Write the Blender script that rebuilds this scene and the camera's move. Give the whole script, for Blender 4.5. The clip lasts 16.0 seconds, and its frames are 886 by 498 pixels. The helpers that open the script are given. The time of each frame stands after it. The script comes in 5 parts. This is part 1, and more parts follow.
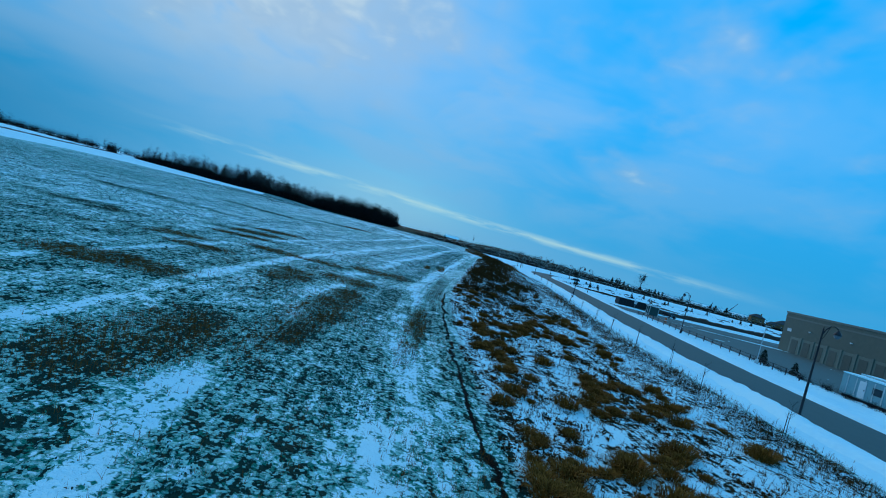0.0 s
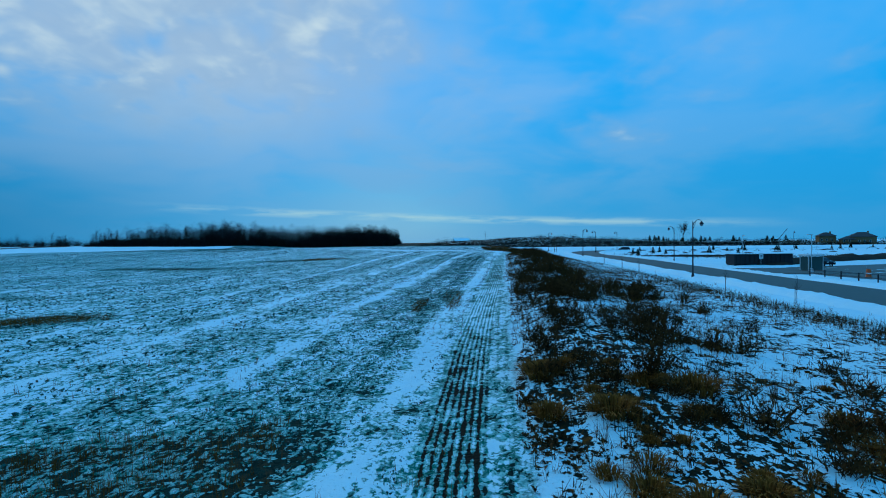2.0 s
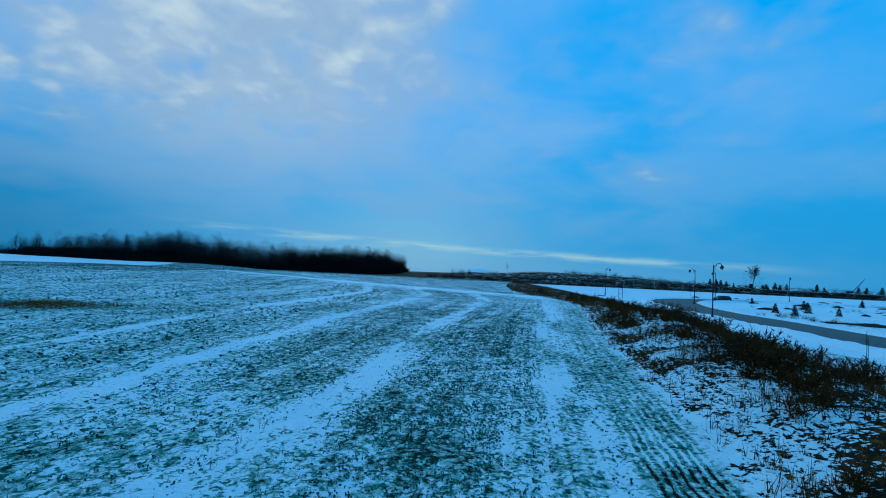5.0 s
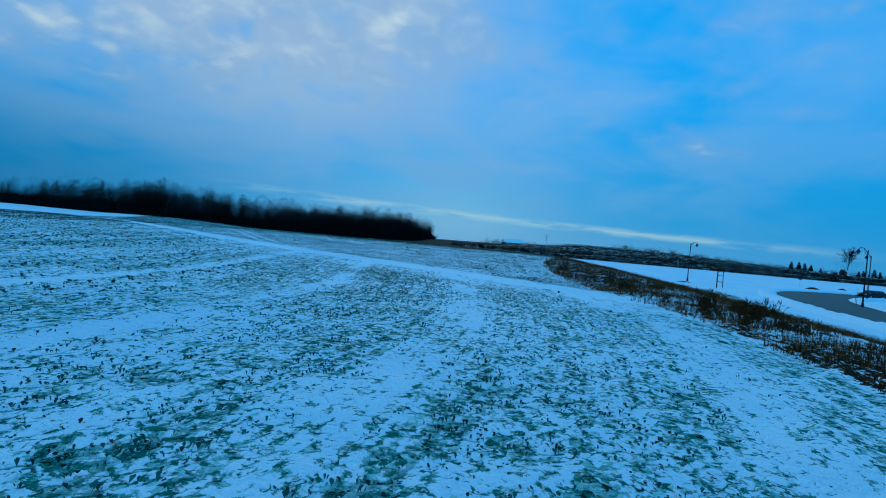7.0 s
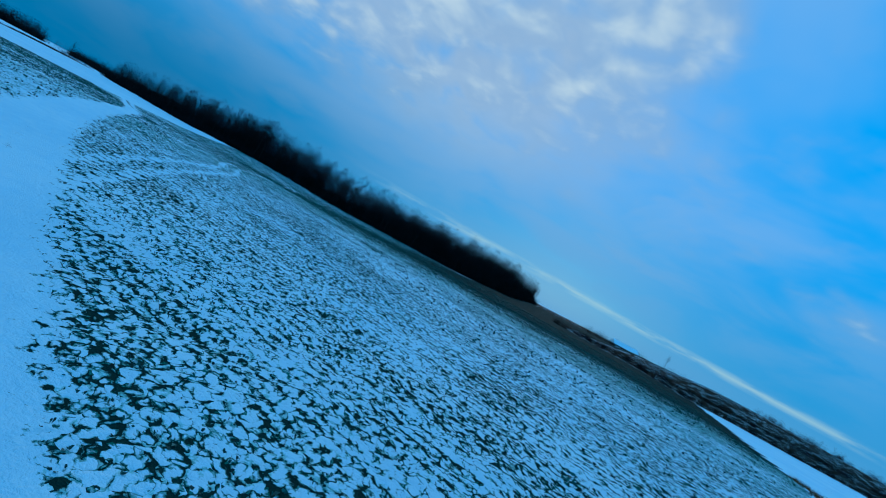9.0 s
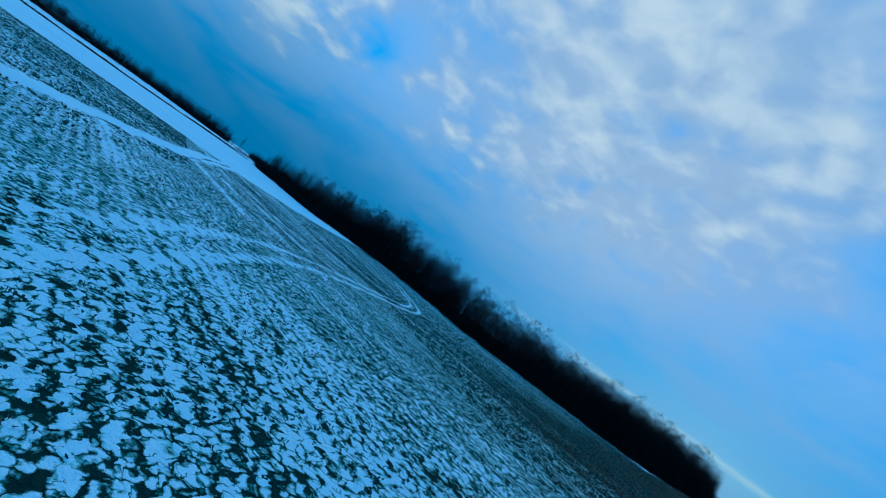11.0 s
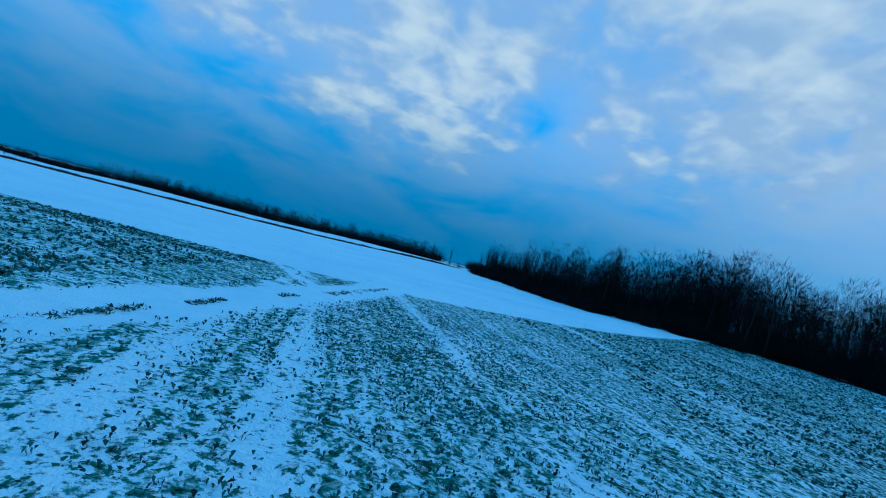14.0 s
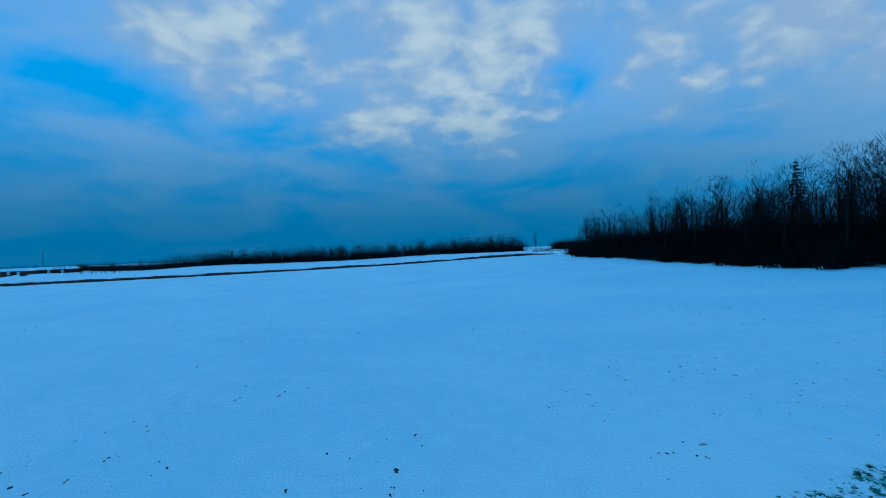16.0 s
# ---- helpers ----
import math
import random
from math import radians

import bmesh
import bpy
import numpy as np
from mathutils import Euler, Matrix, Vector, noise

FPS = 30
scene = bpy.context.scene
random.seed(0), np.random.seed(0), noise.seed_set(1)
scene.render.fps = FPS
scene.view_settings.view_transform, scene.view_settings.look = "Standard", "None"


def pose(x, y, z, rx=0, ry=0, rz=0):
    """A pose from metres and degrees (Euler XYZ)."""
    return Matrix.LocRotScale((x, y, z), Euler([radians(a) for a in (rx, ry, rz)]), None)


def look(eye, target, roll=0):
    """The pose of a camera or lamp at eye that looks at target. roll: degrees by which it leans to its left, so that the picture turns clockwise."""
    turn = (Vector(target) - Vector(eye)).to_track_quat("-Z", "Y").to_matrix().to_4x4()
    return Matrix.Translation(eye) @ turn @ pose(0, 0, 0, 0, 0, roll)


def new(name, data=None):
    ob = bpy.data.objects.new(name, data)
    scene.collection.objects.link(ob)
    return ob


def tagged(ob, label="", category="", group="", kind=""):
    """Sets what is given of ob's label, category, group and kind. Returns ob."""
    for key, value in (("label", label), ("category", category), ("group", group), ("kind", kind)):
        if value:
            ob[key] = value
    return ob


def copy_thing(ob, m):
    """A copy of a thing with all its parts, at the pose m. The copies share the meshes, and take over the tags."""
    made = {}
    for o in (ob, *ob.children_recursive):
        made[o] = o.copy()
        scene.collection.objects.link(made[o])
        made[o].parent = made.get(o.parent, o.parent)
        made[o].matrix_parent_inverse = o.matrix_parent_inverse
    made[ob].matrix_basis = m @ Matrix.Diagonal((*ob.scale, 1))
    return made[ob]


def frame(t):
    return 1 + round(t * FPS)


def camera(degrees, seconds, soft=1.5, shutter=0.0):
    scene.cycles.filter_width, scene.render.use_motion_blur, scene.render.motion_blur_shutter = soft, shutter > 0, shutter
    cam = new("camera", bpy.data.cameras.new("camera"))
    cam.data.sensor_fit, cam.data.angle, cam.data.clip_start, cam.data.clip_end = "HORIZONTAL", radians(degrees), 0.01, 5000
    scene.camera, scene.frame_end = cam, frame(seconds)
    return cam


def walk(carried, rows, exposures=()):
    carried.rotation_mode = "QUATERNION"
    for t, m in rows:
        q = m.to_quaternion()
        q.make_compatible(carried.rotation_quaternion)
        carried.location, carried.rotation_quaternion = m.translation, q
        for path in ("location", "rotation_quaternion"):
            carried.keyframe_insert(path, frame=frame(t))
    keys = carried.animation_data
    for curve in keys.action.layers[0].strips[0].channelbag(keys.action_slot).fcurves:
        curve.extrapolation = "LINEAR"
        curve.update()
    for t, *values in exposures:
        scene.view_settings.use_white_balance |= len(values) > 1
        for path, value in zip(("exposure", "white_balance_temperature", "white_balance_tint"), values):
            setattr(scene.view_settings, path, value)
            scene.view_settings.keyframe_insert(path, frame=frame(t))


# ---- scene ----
cam = camera(84.69, 16.0, soft=1.0)
# seconds, eye, yaw (to the left of +y), pitch (up), roll (leaning left), degrees
PATH = [
    (0, (0.00, 0.00, 4.20), 0.16, -1.52, 14.70),
    (0.5, (-0.30, 10.75, 4.22), 3.23, -0.29, 8.28),
    (1, (-0.37, 22.90, 3.81), 4.19, -0.10, -3.61),
    (1.5, (0.02, 35.02, 3.20), 3.72, 0.00, -2.99),
    (2, (0.62, 47.49, 2.80), 1.70, -0.80, -0.49),
    (2.5, (0.83, 58.56, 2.35), 1.72, -0.87, -1.09),
    (3, (1.09, 70.47, 1.96), 1.50, -0.48, -0.75),
    (3.5, (1.85, 81.30, 1.97), 1.54, 0.98, 3.48),
    (4, (1.94, 91.82, 2.51), 1.68, 2.53, 3.05),
    (4.5, (1.90, 102.20, 2.75), 1.95, 2.95, 0.85),
    (4.7, (2.05, 106.19, 3.09), 2.71, 3.01, 1.42),
    (6.8, (4.93, 146.75, 2.87), 7.44, -1.84, 5.56),
    (7, (4.90, 150.82, 2.83), 8.28, -1.24, 5.02),
    (7.5, (4.06, 161.37, 2.93), 9.12, 0.39, 16.73),
    (8, (2.61, 171.34, 3.46), 12.03, 1.42, 32.18),
    (8.5, (-0.02, 181.75, 3.81), 16.04, 0.67, 33.08),
    (9, (-3.88, 191.86, 4.00), 21.40, 0.25, 28.15),
    (9.5, (-8.60, 200.53, 4.51), 26.82, 3.11, 24.92),
    (9.7, (-10.84, 203.99, 4.57), 29.72, 4.21, 27.02),
    (11.8, (-44.31, 233.89, 3.78), 47.77, 1.04, 37.40),
    (12, (-47.60, 236.18, 3.72), 50.91, -0.68, 35.98),
    (12.5, (-55.32, 240.59, 3.55), 56.37, -1.71, 25.22),
    (13, (-62.31, 244.33, 3.25), 60.74, -0.96, 20.14),
    (13.5, (-69.80, 247.19, 3.07), 64.56, 0.21, 22.79),
    (14, (-76.73, 249.51, 3.35), 68.46, 1.25, 14.59),
    (14.5, (-82.99, 251.41, 3.58), 70.75, 2.80, 7.94),
    (15, (-89.18, 253.13, 3.68), 73.96, 2.33, 5.18),
    (15.5, (-94.80, 254.74, 3.75), 74.94, 1.90, 2.49),
    (16, (-100.37, 256.44, 4.19), 77.23, 0.14, -2.41),
]


def flown(eye, yaw, pitch, roll):
    """The pose of a camera by its heading, tilt and roll."""
    y, p = radians(yaw), radians(pitch)
    ahead = Vector((-math.sin(y) * math.cos(p), math.cos(y) * math.cos(p), math.sin(p)))
    return look(eye, Vector(eye) + 2 * ahead, roll)


EXPOSURES = [(t, stops, kelvin, 6) for t, stops, kelvin in ((0.0, 0.20, 6000), (1.5, 0.08, 5750), (4.0, 0.03, 5750), (7.0, -0.05, 5530), (9.5, -0.05, 5430), (13.0, -0.01, 5330), (14.5, 0.0, 5390), (16.0, -0.18, 5440))]
walk(cam, [(t, flown(eye, yaw, pitch, roll)) for t, eye, yaw, pitch, roll in PATH], EXPOSURES)


# ---- node helpers ----
class Nodes:
    """A short hand for building node trees."""

    def __init__(self, tree):
        self.tree = tree
        tree.nodes.clear()

    def add(self, kind, inputs=(), **settings):
        n = self.tree.nodes.new(kind)
        for key, value in settings.items():
            if key == "operation":
                n.operation = value
            elif key == "blend_type":
                n.blend_type = value
            elif key == "data_type":
                n.data_type = value
            elif key == "attribute_name":
                n.attribute_name = value
            elif key == "noise_dimensions":
                n.noise_dimensions = value
            elif key == "feature":
                n.feature = value
            elif key == "sky_type":
                n.sky_type = value
            elif key == "interpolation_type":
                n.interpolation_type = value
        for key, value in dict(inputs).items():
            socket = n.inputs[key]
            if isinstance(value, bpy.types.NodeSocket):
                self.tree.links.new(value, socket)
            else:
                socket.default_value = value
        return n

    def math(self, operation, a, b=0.0, clamp=False):
        n = self.add("ShaderNodeMath", {0: a, 1: b}, operation=operation)
        n.use_clamp = clamp
        return n.outputs[0]

    def vec(self, operation, a, b):
        return self.add("ShaderNodeVectorMath", {0: a, 1: b}, operation=operation).outputs[0]

    def mix(self, fac, a, b, blend="MIX"):
        n = self.add("ShaderNodeMix", data_type="RGBA", blend_type=blend)
        for socket, value in ((n.inputs[0], fac), (n.inputs[6], a), (n.inputs[7], b)):
            if isinstance(value, bpy.types.NodeSocket):
                self.tree.links.new(value, socket)
            else:
                socket.default_value = value if not isinstance(value, tuple) or len(value) == 4 else (*value, 1)
        return n.outputs[2]

    def noise(self, vector, scale, detail=3.0, rough=0.55, distort=0.0):
        n = self.add("ShaderNodeTexNoise", {"Scale": scale, "Detail": detail, "Roughness": rough, "Distortion": distort, "Vector": vector})
        return n.outputs["Fac"]

    def smooth(self, value, low, high, out_low=0.0, out_high=1.0):
        n = self.add("ShaderNodeMapRange", {0: value, 1: low, 2: high, 3: out_low, 4: out_high}, interpolation_type="SMOOTHSTEP")
        return n.outputs[0]

    def attribute(self, name):
        return self.add("ShaderNodeAttribute", attribute_name=name).outputs["Fac"]

    def scaled(self, vector, x, y, z):
        return self.vec("MULTIPLY", vector, (x, y, z))


# ---- world: a cold evening sky with broken cloud ----
world = bpy.data.worlds.new("world")
scene.world = world
world.use_nodes = True
W = Nodes(world.node_tree)
sky_dir = W.add("ShaderNodeTexCoord").outputs["Generated"]
sep = W.add("ShaderNodeSeparateXYZ", {0: sky_dir})
up = W.math("MAXIMUM", sep.outputs["Z"], 0.0)
SUN_AZ, SUN_EL = 8.0, 4.0
nishita = W.add("ShaderNodeTexSky", sky_type="NISHITA")
nishita.sun_disc, nishita.sun_elevation, nishita.sun_rotation = False, radians(SUN_EL), radians(-SUN_AZ)
clear = W.mix(0.9, W.scaled(nishita.outputs[0], 0.05, 0.08, 0.12),
              W.mix(W.smooth(up, 0.0, 0.5), (0.040, 0.39, 0.86), (0.012, 0.39, 0.97)))
# cloud sheets lie on a plane far above
flat = W.math("ADD", up, 0.26)
plane = W.add("ShaderNodeCombineXYZ", {0: W.math("DIVIDE", sep.outputs["X"], flat), 1: W.math("DIVIDE", sep.outputs["Y"], flat), 2: 0.0}).outputs[0]
big = W.noise(W.vec("ADD", plane, (3.1, 1.7, 0.0)), 1.3, 3.0, 0.5, 0.25)
fine = W.noise(W.scaled(W.vec("ADD", plane, (7.3, 2.2, 0.0)), 1.15, 1.0, 1.0), 4.2, 3.0, 0.5, 0.25)
puffs = W.noise(W.vec("ADD", plane, (1.3, 5.2, 0.0)), 8.5, 3.0, 0.45, 0.3)
west = W.math("MULTIPLY", sep.outputs["X"], -1.0)


ragged_edge = W.math("MULTIPLY", W.math("SUBTRACT", W.noise(sky_dir, 5.0, 3, 0.5), 0.5), 0.05)


def sky_mass(azimuth, elevation, inner, outer):
    """1 towards a part of the sky, falling to 0 round it."""
    e, t = radians(elevation), radians(azimuth)
    d = (-math.sin(t) * math.cos(e), math.cos(t) * math.cos(e), math.sin(e))
    facing = W.add("ShaderNodeVectorMath", {0: sky_dir, 1: d}, operation="DOT_PRODUCT").outputs["Value"]
    facing = W.math("ADD", facing, ragged_edge)
    return W.smooth(facing, math.cos(radians(outer)), math.cos(radians(inner)))


# a sheet of broken cloud stands from the north-north-west round to the west
sheet = None
for azimuth, elevation, inner, outer in ((15, 29, 0, 14), (26, 25, 2, 14), (38, 22, 4, 14), (52, 24, 5, 14), (68, 26, 6, 16), (84, 24, 6, 16), (99, 24, 0, 11), (74, 17, 1, 9), (64, 19, 1, 9), (32, 40, 8, 22), (70, 48, 12, 30)):
    one = sky_mass(azimuth, elevation, inner, outer)
    sheet = one if sheet is None else W.math("MAXIMUM", sheet, one)
wide = W.math("MULTIPLY", W.math("SUBTRACT", W.noise(W.vec("ADD", plane, (4.4, 0.7, 0.0)), 2.3, 3.0, 0.5, 0.2), 0.5), 0.55)
amount = W.math("ADD", W.math("MULTIPLY", big, 0.24), W.math("ADD", W.math("MULTIPLY", fine, 0.50), W.math("MULTIPLY", puffs, 0.36)))
amount = W.math("ADD", W.math("ADD", amount, wide), W.math("SUBTRACT", W.math("MULTIPLY", sheet, 0.34), 0.10))
cloud = W.smooth(amount, 0.38, 0.92)
cloud = W.math("MULTIPLY", cloud, W.smooth(up, 0.10, 0.26))
bright = W.smooth(W.math("ADD", amount, W.math("MULTIPLY", W.math("SUBTRACT", puffs, 0.5), 0.6)), 0.62, 1.08)
cloud_colour = W.mix(bright, (0.28, 0.43, 0.65), (0.57, 0.66, 0.73))
veil = W.math("MULTIPLY", W.smooth(W.noise(plane, 1.6, 4, 0.5, 0.4), 0.34, 0.64), 0.75)
veil = W.math("MAXIMUM", veil, W.math("MULTIPLY", W.math("MULTIPLY", sky_mass(28, 24, 4, 42), W.smooth(big, 0.30, 0.62)), 0.95))
veil = W.math("MULTIPLY", W.math("MULTIPLY", veil, W.smooth(up, 0.0, 0.16, 0.25, 1.0)), W.smooth(sep.outputs["X"], -0.15, 0.55, 1.0, 0.45))
colour = W.mix(veil, clear, (0.255, 0.46, 0.77))
colour = W.mix(W.math("MULTIPLY", W.math("MULTIPLY", sky_mass(30, 28, 6, 21), W.smooth(fine, 0.24, 0.54)), 0.97), colour, (0.45, 0.53, 0.64))
colour = W.mix(cloud, colour, cloud_colour)
# a dark bank low in the west, and a bright slot along the northern horizon
bank = W.math("MULTIPLY", W.smooth(west, 0.35, 0.9), W.smooth(up, 0.30, 0.02))
colour = W.mix(W.math("MULTIPLY", bank, 0.68), colour, (0.012, 0.145, 0.33))
slot_at = W.math("ADD", 0.048, W.math("MULTIPLY", sep.outputs["X"], -0.035))
slot = W.math("SUBTRACT", 1.0, W.math("MULTIPLY", W.math("ABSOLUTE", W.math("SUBTRACT", sep.outputs["Z"], slot_at)), 95.0), clamp=True)
ragged = W.smooth(W.noise(W.scaled(sky_dir, 9, 9, 60), 1.0, 4), 0.36, 0.6)
slot = W.math("MULTIPLY", W.math("MULTIPLY", slot, ragged), W.smooth(sep.outputs["Y"], 0.80, 0.97))
low_glow = W.math("MULTIPLY", W.smooth(up, 0.06, 0.0), W.smooth(sep.outputs["Y"], 0.7, 1.0))
colour = W.mix(W.math("MULTIPLY", low_glow, 0.5), colour, (0.21, 0.45, 0.76))
colour = W.mix(W.math("MULTIPLY", slot, 0.75), colour, (0.62, 0.74, 0.80))
deep = W.smooth(up, 0.0, 0.34, 0.80, 1.0)
colour = W.vec("MULTIPLY", W.scaled(colour, 1.0, 1.0, 0.93), W.add("ShaderNodeCombineXYZ", {0: W.math("MULTIPLY", deep, deep), 1: deep, 2: deep}).outputs[0])
sky_out = W.add("ShaderNodeBackground", {"Color": colour, "Strength": 1.0})
W.tree.links.new(sky_out.outputs[0], W.add("ShaderNodeOutputWorld").inputs[0])

sun_data = bpy.data.lights.new("sun", "SUN")
sun_data.energy, sun_data.angle, sun_data.color = 0.5, radians(25), (1.0, 0.86, 0.72)
sun = new("sun", sun_data)
sun.matrix_world = look((-60 * math.sin(radians(SUN_AZ)), 60, 18), (0, 0, 0))


# ---- materials ----
def material(name):
    m = bpy.data.materials.new(name)
    m.use_nodes = True
    return m, Nodes(m.node_tree)


def finish(n, colour, rough=0.8, bump=None, strength=0.3, distance=0.05, metallic=0.0, specular=0.3):
    out = n.add("ShaderNodeOutputMaterial")
    inputs = {"Base Color": colour if not isinstance(colour, tuple) else (*colour, 1), "Roughness": rough, "Metallic": metallic, "Specular IOR Level": specular}
    if bump is not None:
        inputs["Normal"] = n.add("ShaderNodeBump", {"Height": bump, "Strength": strength, "Distance": distance}).outputs[0]
    n.tree.links.new(n.add("ShaderNodeBsdfPrincipled", inputs).outputs[0], out.inputs[0])


def plain(name, a, b, scale=3.0, rough=0.7, metallic=0.0, bump=0.2, per="object"):
    """Two tones mixed by grain and by a shift of each object's or island's own."""
    m, n = material(name)
    where = n.add("ShaderNodeNewGeometry").outputs["Position"]
    grain = n.noise(where, scale, 5, 0.6)
    coarse = n.noise(where, scale * 0.13, 2, 0.5)
    own = n.add("ShaderNodeObjectInfo").outputs["Random"] if per == "object" else n.add("ShaderNodeNewGeometry").outputs["Random Per Island"]
    mixed = n.math("ADD", n.math("MULTIPLY", grain, 0.5), n.math("ADD", n.math("MULTIPLY", coarse, 0.25), n.math("MULTIPLY", own, 0.35)))
    finish(n, n.mix(n.smooth(mixed, 0.25, 0.85), a, b), rough, grain, bump, 0.02, metallic, 0.04 if rough >= 0.85 else 0.3)
    return m


SNOW_A, SNOW_B = (0.56, 0.85, 0.92), (0.68, 0.93, 0.96)


def snow_colour(n, where):
    return n.mix(n.smooth(n.math("ADD", n.math("MULTIPLY", n.noise(where, 0.12, 3), 0.6), n.math("MULTIPLY", n.noise(where, 2.2, 4), 0.4)), 0.35, 0.65), SNOW_A, SNOW_B)


def snow_material():
    m, n = material("snow")
    where = n.add("ShaderNodeNewGeometry").outputs["Position"]
    lumps = n.math("ADD", n.noise(where, 0.9, 5, 0.6), n.math("MULTIPLY", n.noise(where, 7.0, 3), 0.3))
    finish(n, snow_colour(n, where), 0.75, lumps, 0.5, 0.12, specular=0.2)
    return m


LANES_A = [(-3.1, 1.0), (-10.0, 1.05), (-17.0, 0.8), (-24.4, 0.7)]
LANES_B = [(205.0, 0.6), (222.0, 0.5), (230.2, 0.66), (233.0, 0.62), (235.7, 0.5), (238.0, 0.5), (242.6, 0.5), (247.2, 0.45), (256.0, 0.4)]


def ground_material():
    """Snow over crop rows, dry grass, bare soil and wheel tracks."""
    m, n = material("snowy_field")
    where = n.add("ShaderNodeNewGeometry").outputs["Position"]
    xyz = n.add("ShaderNodeSeparateXYZ", {0: where})
    second, track, field, weed, rows, turn, drilled, patch = (n.attribute(k) for k in ("second", "track", "field", "weed", "rows", "turn", "drilled", "patch"))
    # along and across the drilled rows; the field past the lane is drilled at another angle
    across_b = n.math("ADD", n.math("MULTIPLY", xyz.outputs[0], 0.15), xyz.outputs[1])
    across_a = n.math("SUBTRACT", rows, 2.2)
    pick = n.smooth(second, -0.3, 0.3)
    lerp = lambda a, b: n.math("ADD", n.math("MULTIPLY", a, n.math("SUBTRACT", 1.0, pick)), n.math("MULTIPLY", b, pick))
    across, along = lerp(across_a, across_b), lerp(xyz.outputs[1], n.math("MULTIPLY", xyz.outputs[0], -1.0))
    rowspace = n.add("ShaderNodeCombineXYZ", {0: across, 1: along, 2: 0.0}).outputs[0]
    band = n.noise(n.scaled(rowspace, 0.55, 0.015, 1), 1.0, 3, 0.6, 0.15)
    patches = n.noise(where, 0.13, 4, 0.6, 0.4)
    drifts = n.noise(n.scaled(rowspace, 1.0, 0.55, 1), 0.42, 3, 0.55, 0.6)
    blotch = n.noise(n.scaled(rowspace, 1.0, 0.75, 1), 1.7, 3, 0.6)
    clumps = n.noise(n.scaled(rowspace, 1.0, 0.85, 1), 6.5, 3, 0.6)
    leaves = n.noise(where, 15.0, 4, 0.7)
    wobble = n.add("ShaderNodeTexNoise", {"Scale": 5.0, "Detail": 3.0, "Vector": where}).outputs["Color"]
    cells = n.add("ShaderNodeTexVoronoi", {"Scale": 7.5, "Randomness": 1.0, "Vector": n.vec("ADD", rowspace, n.scaled(wobble, 0.36, 0.36, 0.0))})
    # snow on each mound's middle; its dark rim imitates shade in the colour
    cap = n.smooth(cells.outputs["Distance"], 0.78, 0.18)
    own = n.add("ShaderNodeSeparateColor", {0: cells.outputs["Color"]}).outputs[0]
    drill = n.math("SINE", n.math("MULTIPLY", across, 33.0))
    centred = lambda v, k: n.math("MULTIPLY", n.math("SUBTRACT", v, 0.5), k)
    near_a = n.smooth(xyz.outputs[1], 120.0, 85.0)
    specked = n.math("ADD", centred(n.noise(where, 9.0, 4, 0.7), 1.9), centred(own, 0.35))
    mottled = n.math("ADD", n.math("ADD", centred(clumps, 1.2), n.math("MULTIPLY", centred(leaves, 1.2), n.math("SUBTRACT", 1.0, n.math("MULTIPLY", near_a, 0.45)))), n.math("ADD", n.math("MULTIPLY", centred(blotch, 1.3), n.math("ADD", 1.0, n.math("MULTIPLY", near_a, 0.9))), n.math("MULTIPLY", drill, 0.05)))
    lines = n.math("SINE", n.math("ADD", n.math("MULTIPLY", across, 15.0), centred(n.noise(n.scaled(rowspace, 0.6, 0.12, 1), 1.0, 2), 6.0)))
    mottled = n.math("ADD", mottled, n.math("MULTIPLY", lines, n.math("ADD", 0.08, n.math("MULTIPLY", pick, 0.12))))
    mottled = n.math("ADD", mottled, n.math("ADD", centred(cap, 0.45), centred(own, 0.32)))
    near_b = n.math("MULTIPLY", n.smooth(xyz.outputs[0], -50.0, -34.0), n.smooth(n.math("ADD", xyz.outputs[1], n.math("MULTIPLY", xyz.outputs[0], 0.25)), 236.0, 216.0))
    # stronger dark rims here, painted as shadows between the snow caps
    lumpy = n.math("ADD", n.math("ADD", centred(cap, 0.75), centred(own, 0.55)), n.math("ADD", centred(leaves, 0.8), n.math("MULTIPLY", lines, 0.15)))
    mottled = lerp(mottled, n.mix(near_b, n.math("ADD", specked, n.math("MULTIPLY", lines, 0.10)), n.math("ADD", lumpy, 0.04)))
    cover = n.math("ADD", n.math("ADD", centred(band, 0.75), n.math("ADD", centred(patches, 0.75), n.math("MULTIPLY", centred(drifts, 1.0), n.smooth(xyz.outputs[1], 90.0, 150.0, 1.5, 0.6)))), n.smooth(xyz.outputs[1], 35.0, 76.0, 0.05, 0.32))
    cover = n.math("MULTIPLY", cover, n.math("SUBTRACT", 1.0, n.math("MULTIPLY", pick, n.smooth(xyz.outputs[0], -58.0, -40.0, 0.45, 0.0))))
    cover = n.math("MAXIMUM", cover, n.math("SUBTRACT", -0.16, n.math("MULTIPLY", pick, 0.6)))
    # wheelings, where the snow lies clean
    edge = n.math("ADD", centred(clumps, 1.1), centred(blotch, 0.7))
    for lanes, axis, mask in ((LANES_A, across_a, n.math("SUBTRACT", 1.0, pick)), (LANES_B, across_b, pick)):
        wheel = None
        axis = n.math("ADD", axis, centred(n.noise(n.scaled(rowspace, 0.12, 0.12, 1), 1.0, 3), 0.9))
        for at, wide in lanes:
            d = n.math("ADD", n.math("ABSOLUTE", n.math("SUBTRACT", axis, at)), n.math("MULTIPLY", edge, 1.3))
            one = n.smooth(d, wide * 1.35, wide * 0.3)
            wheel = one if wheel is None else n.math("MAXIMUM", wheel, one)
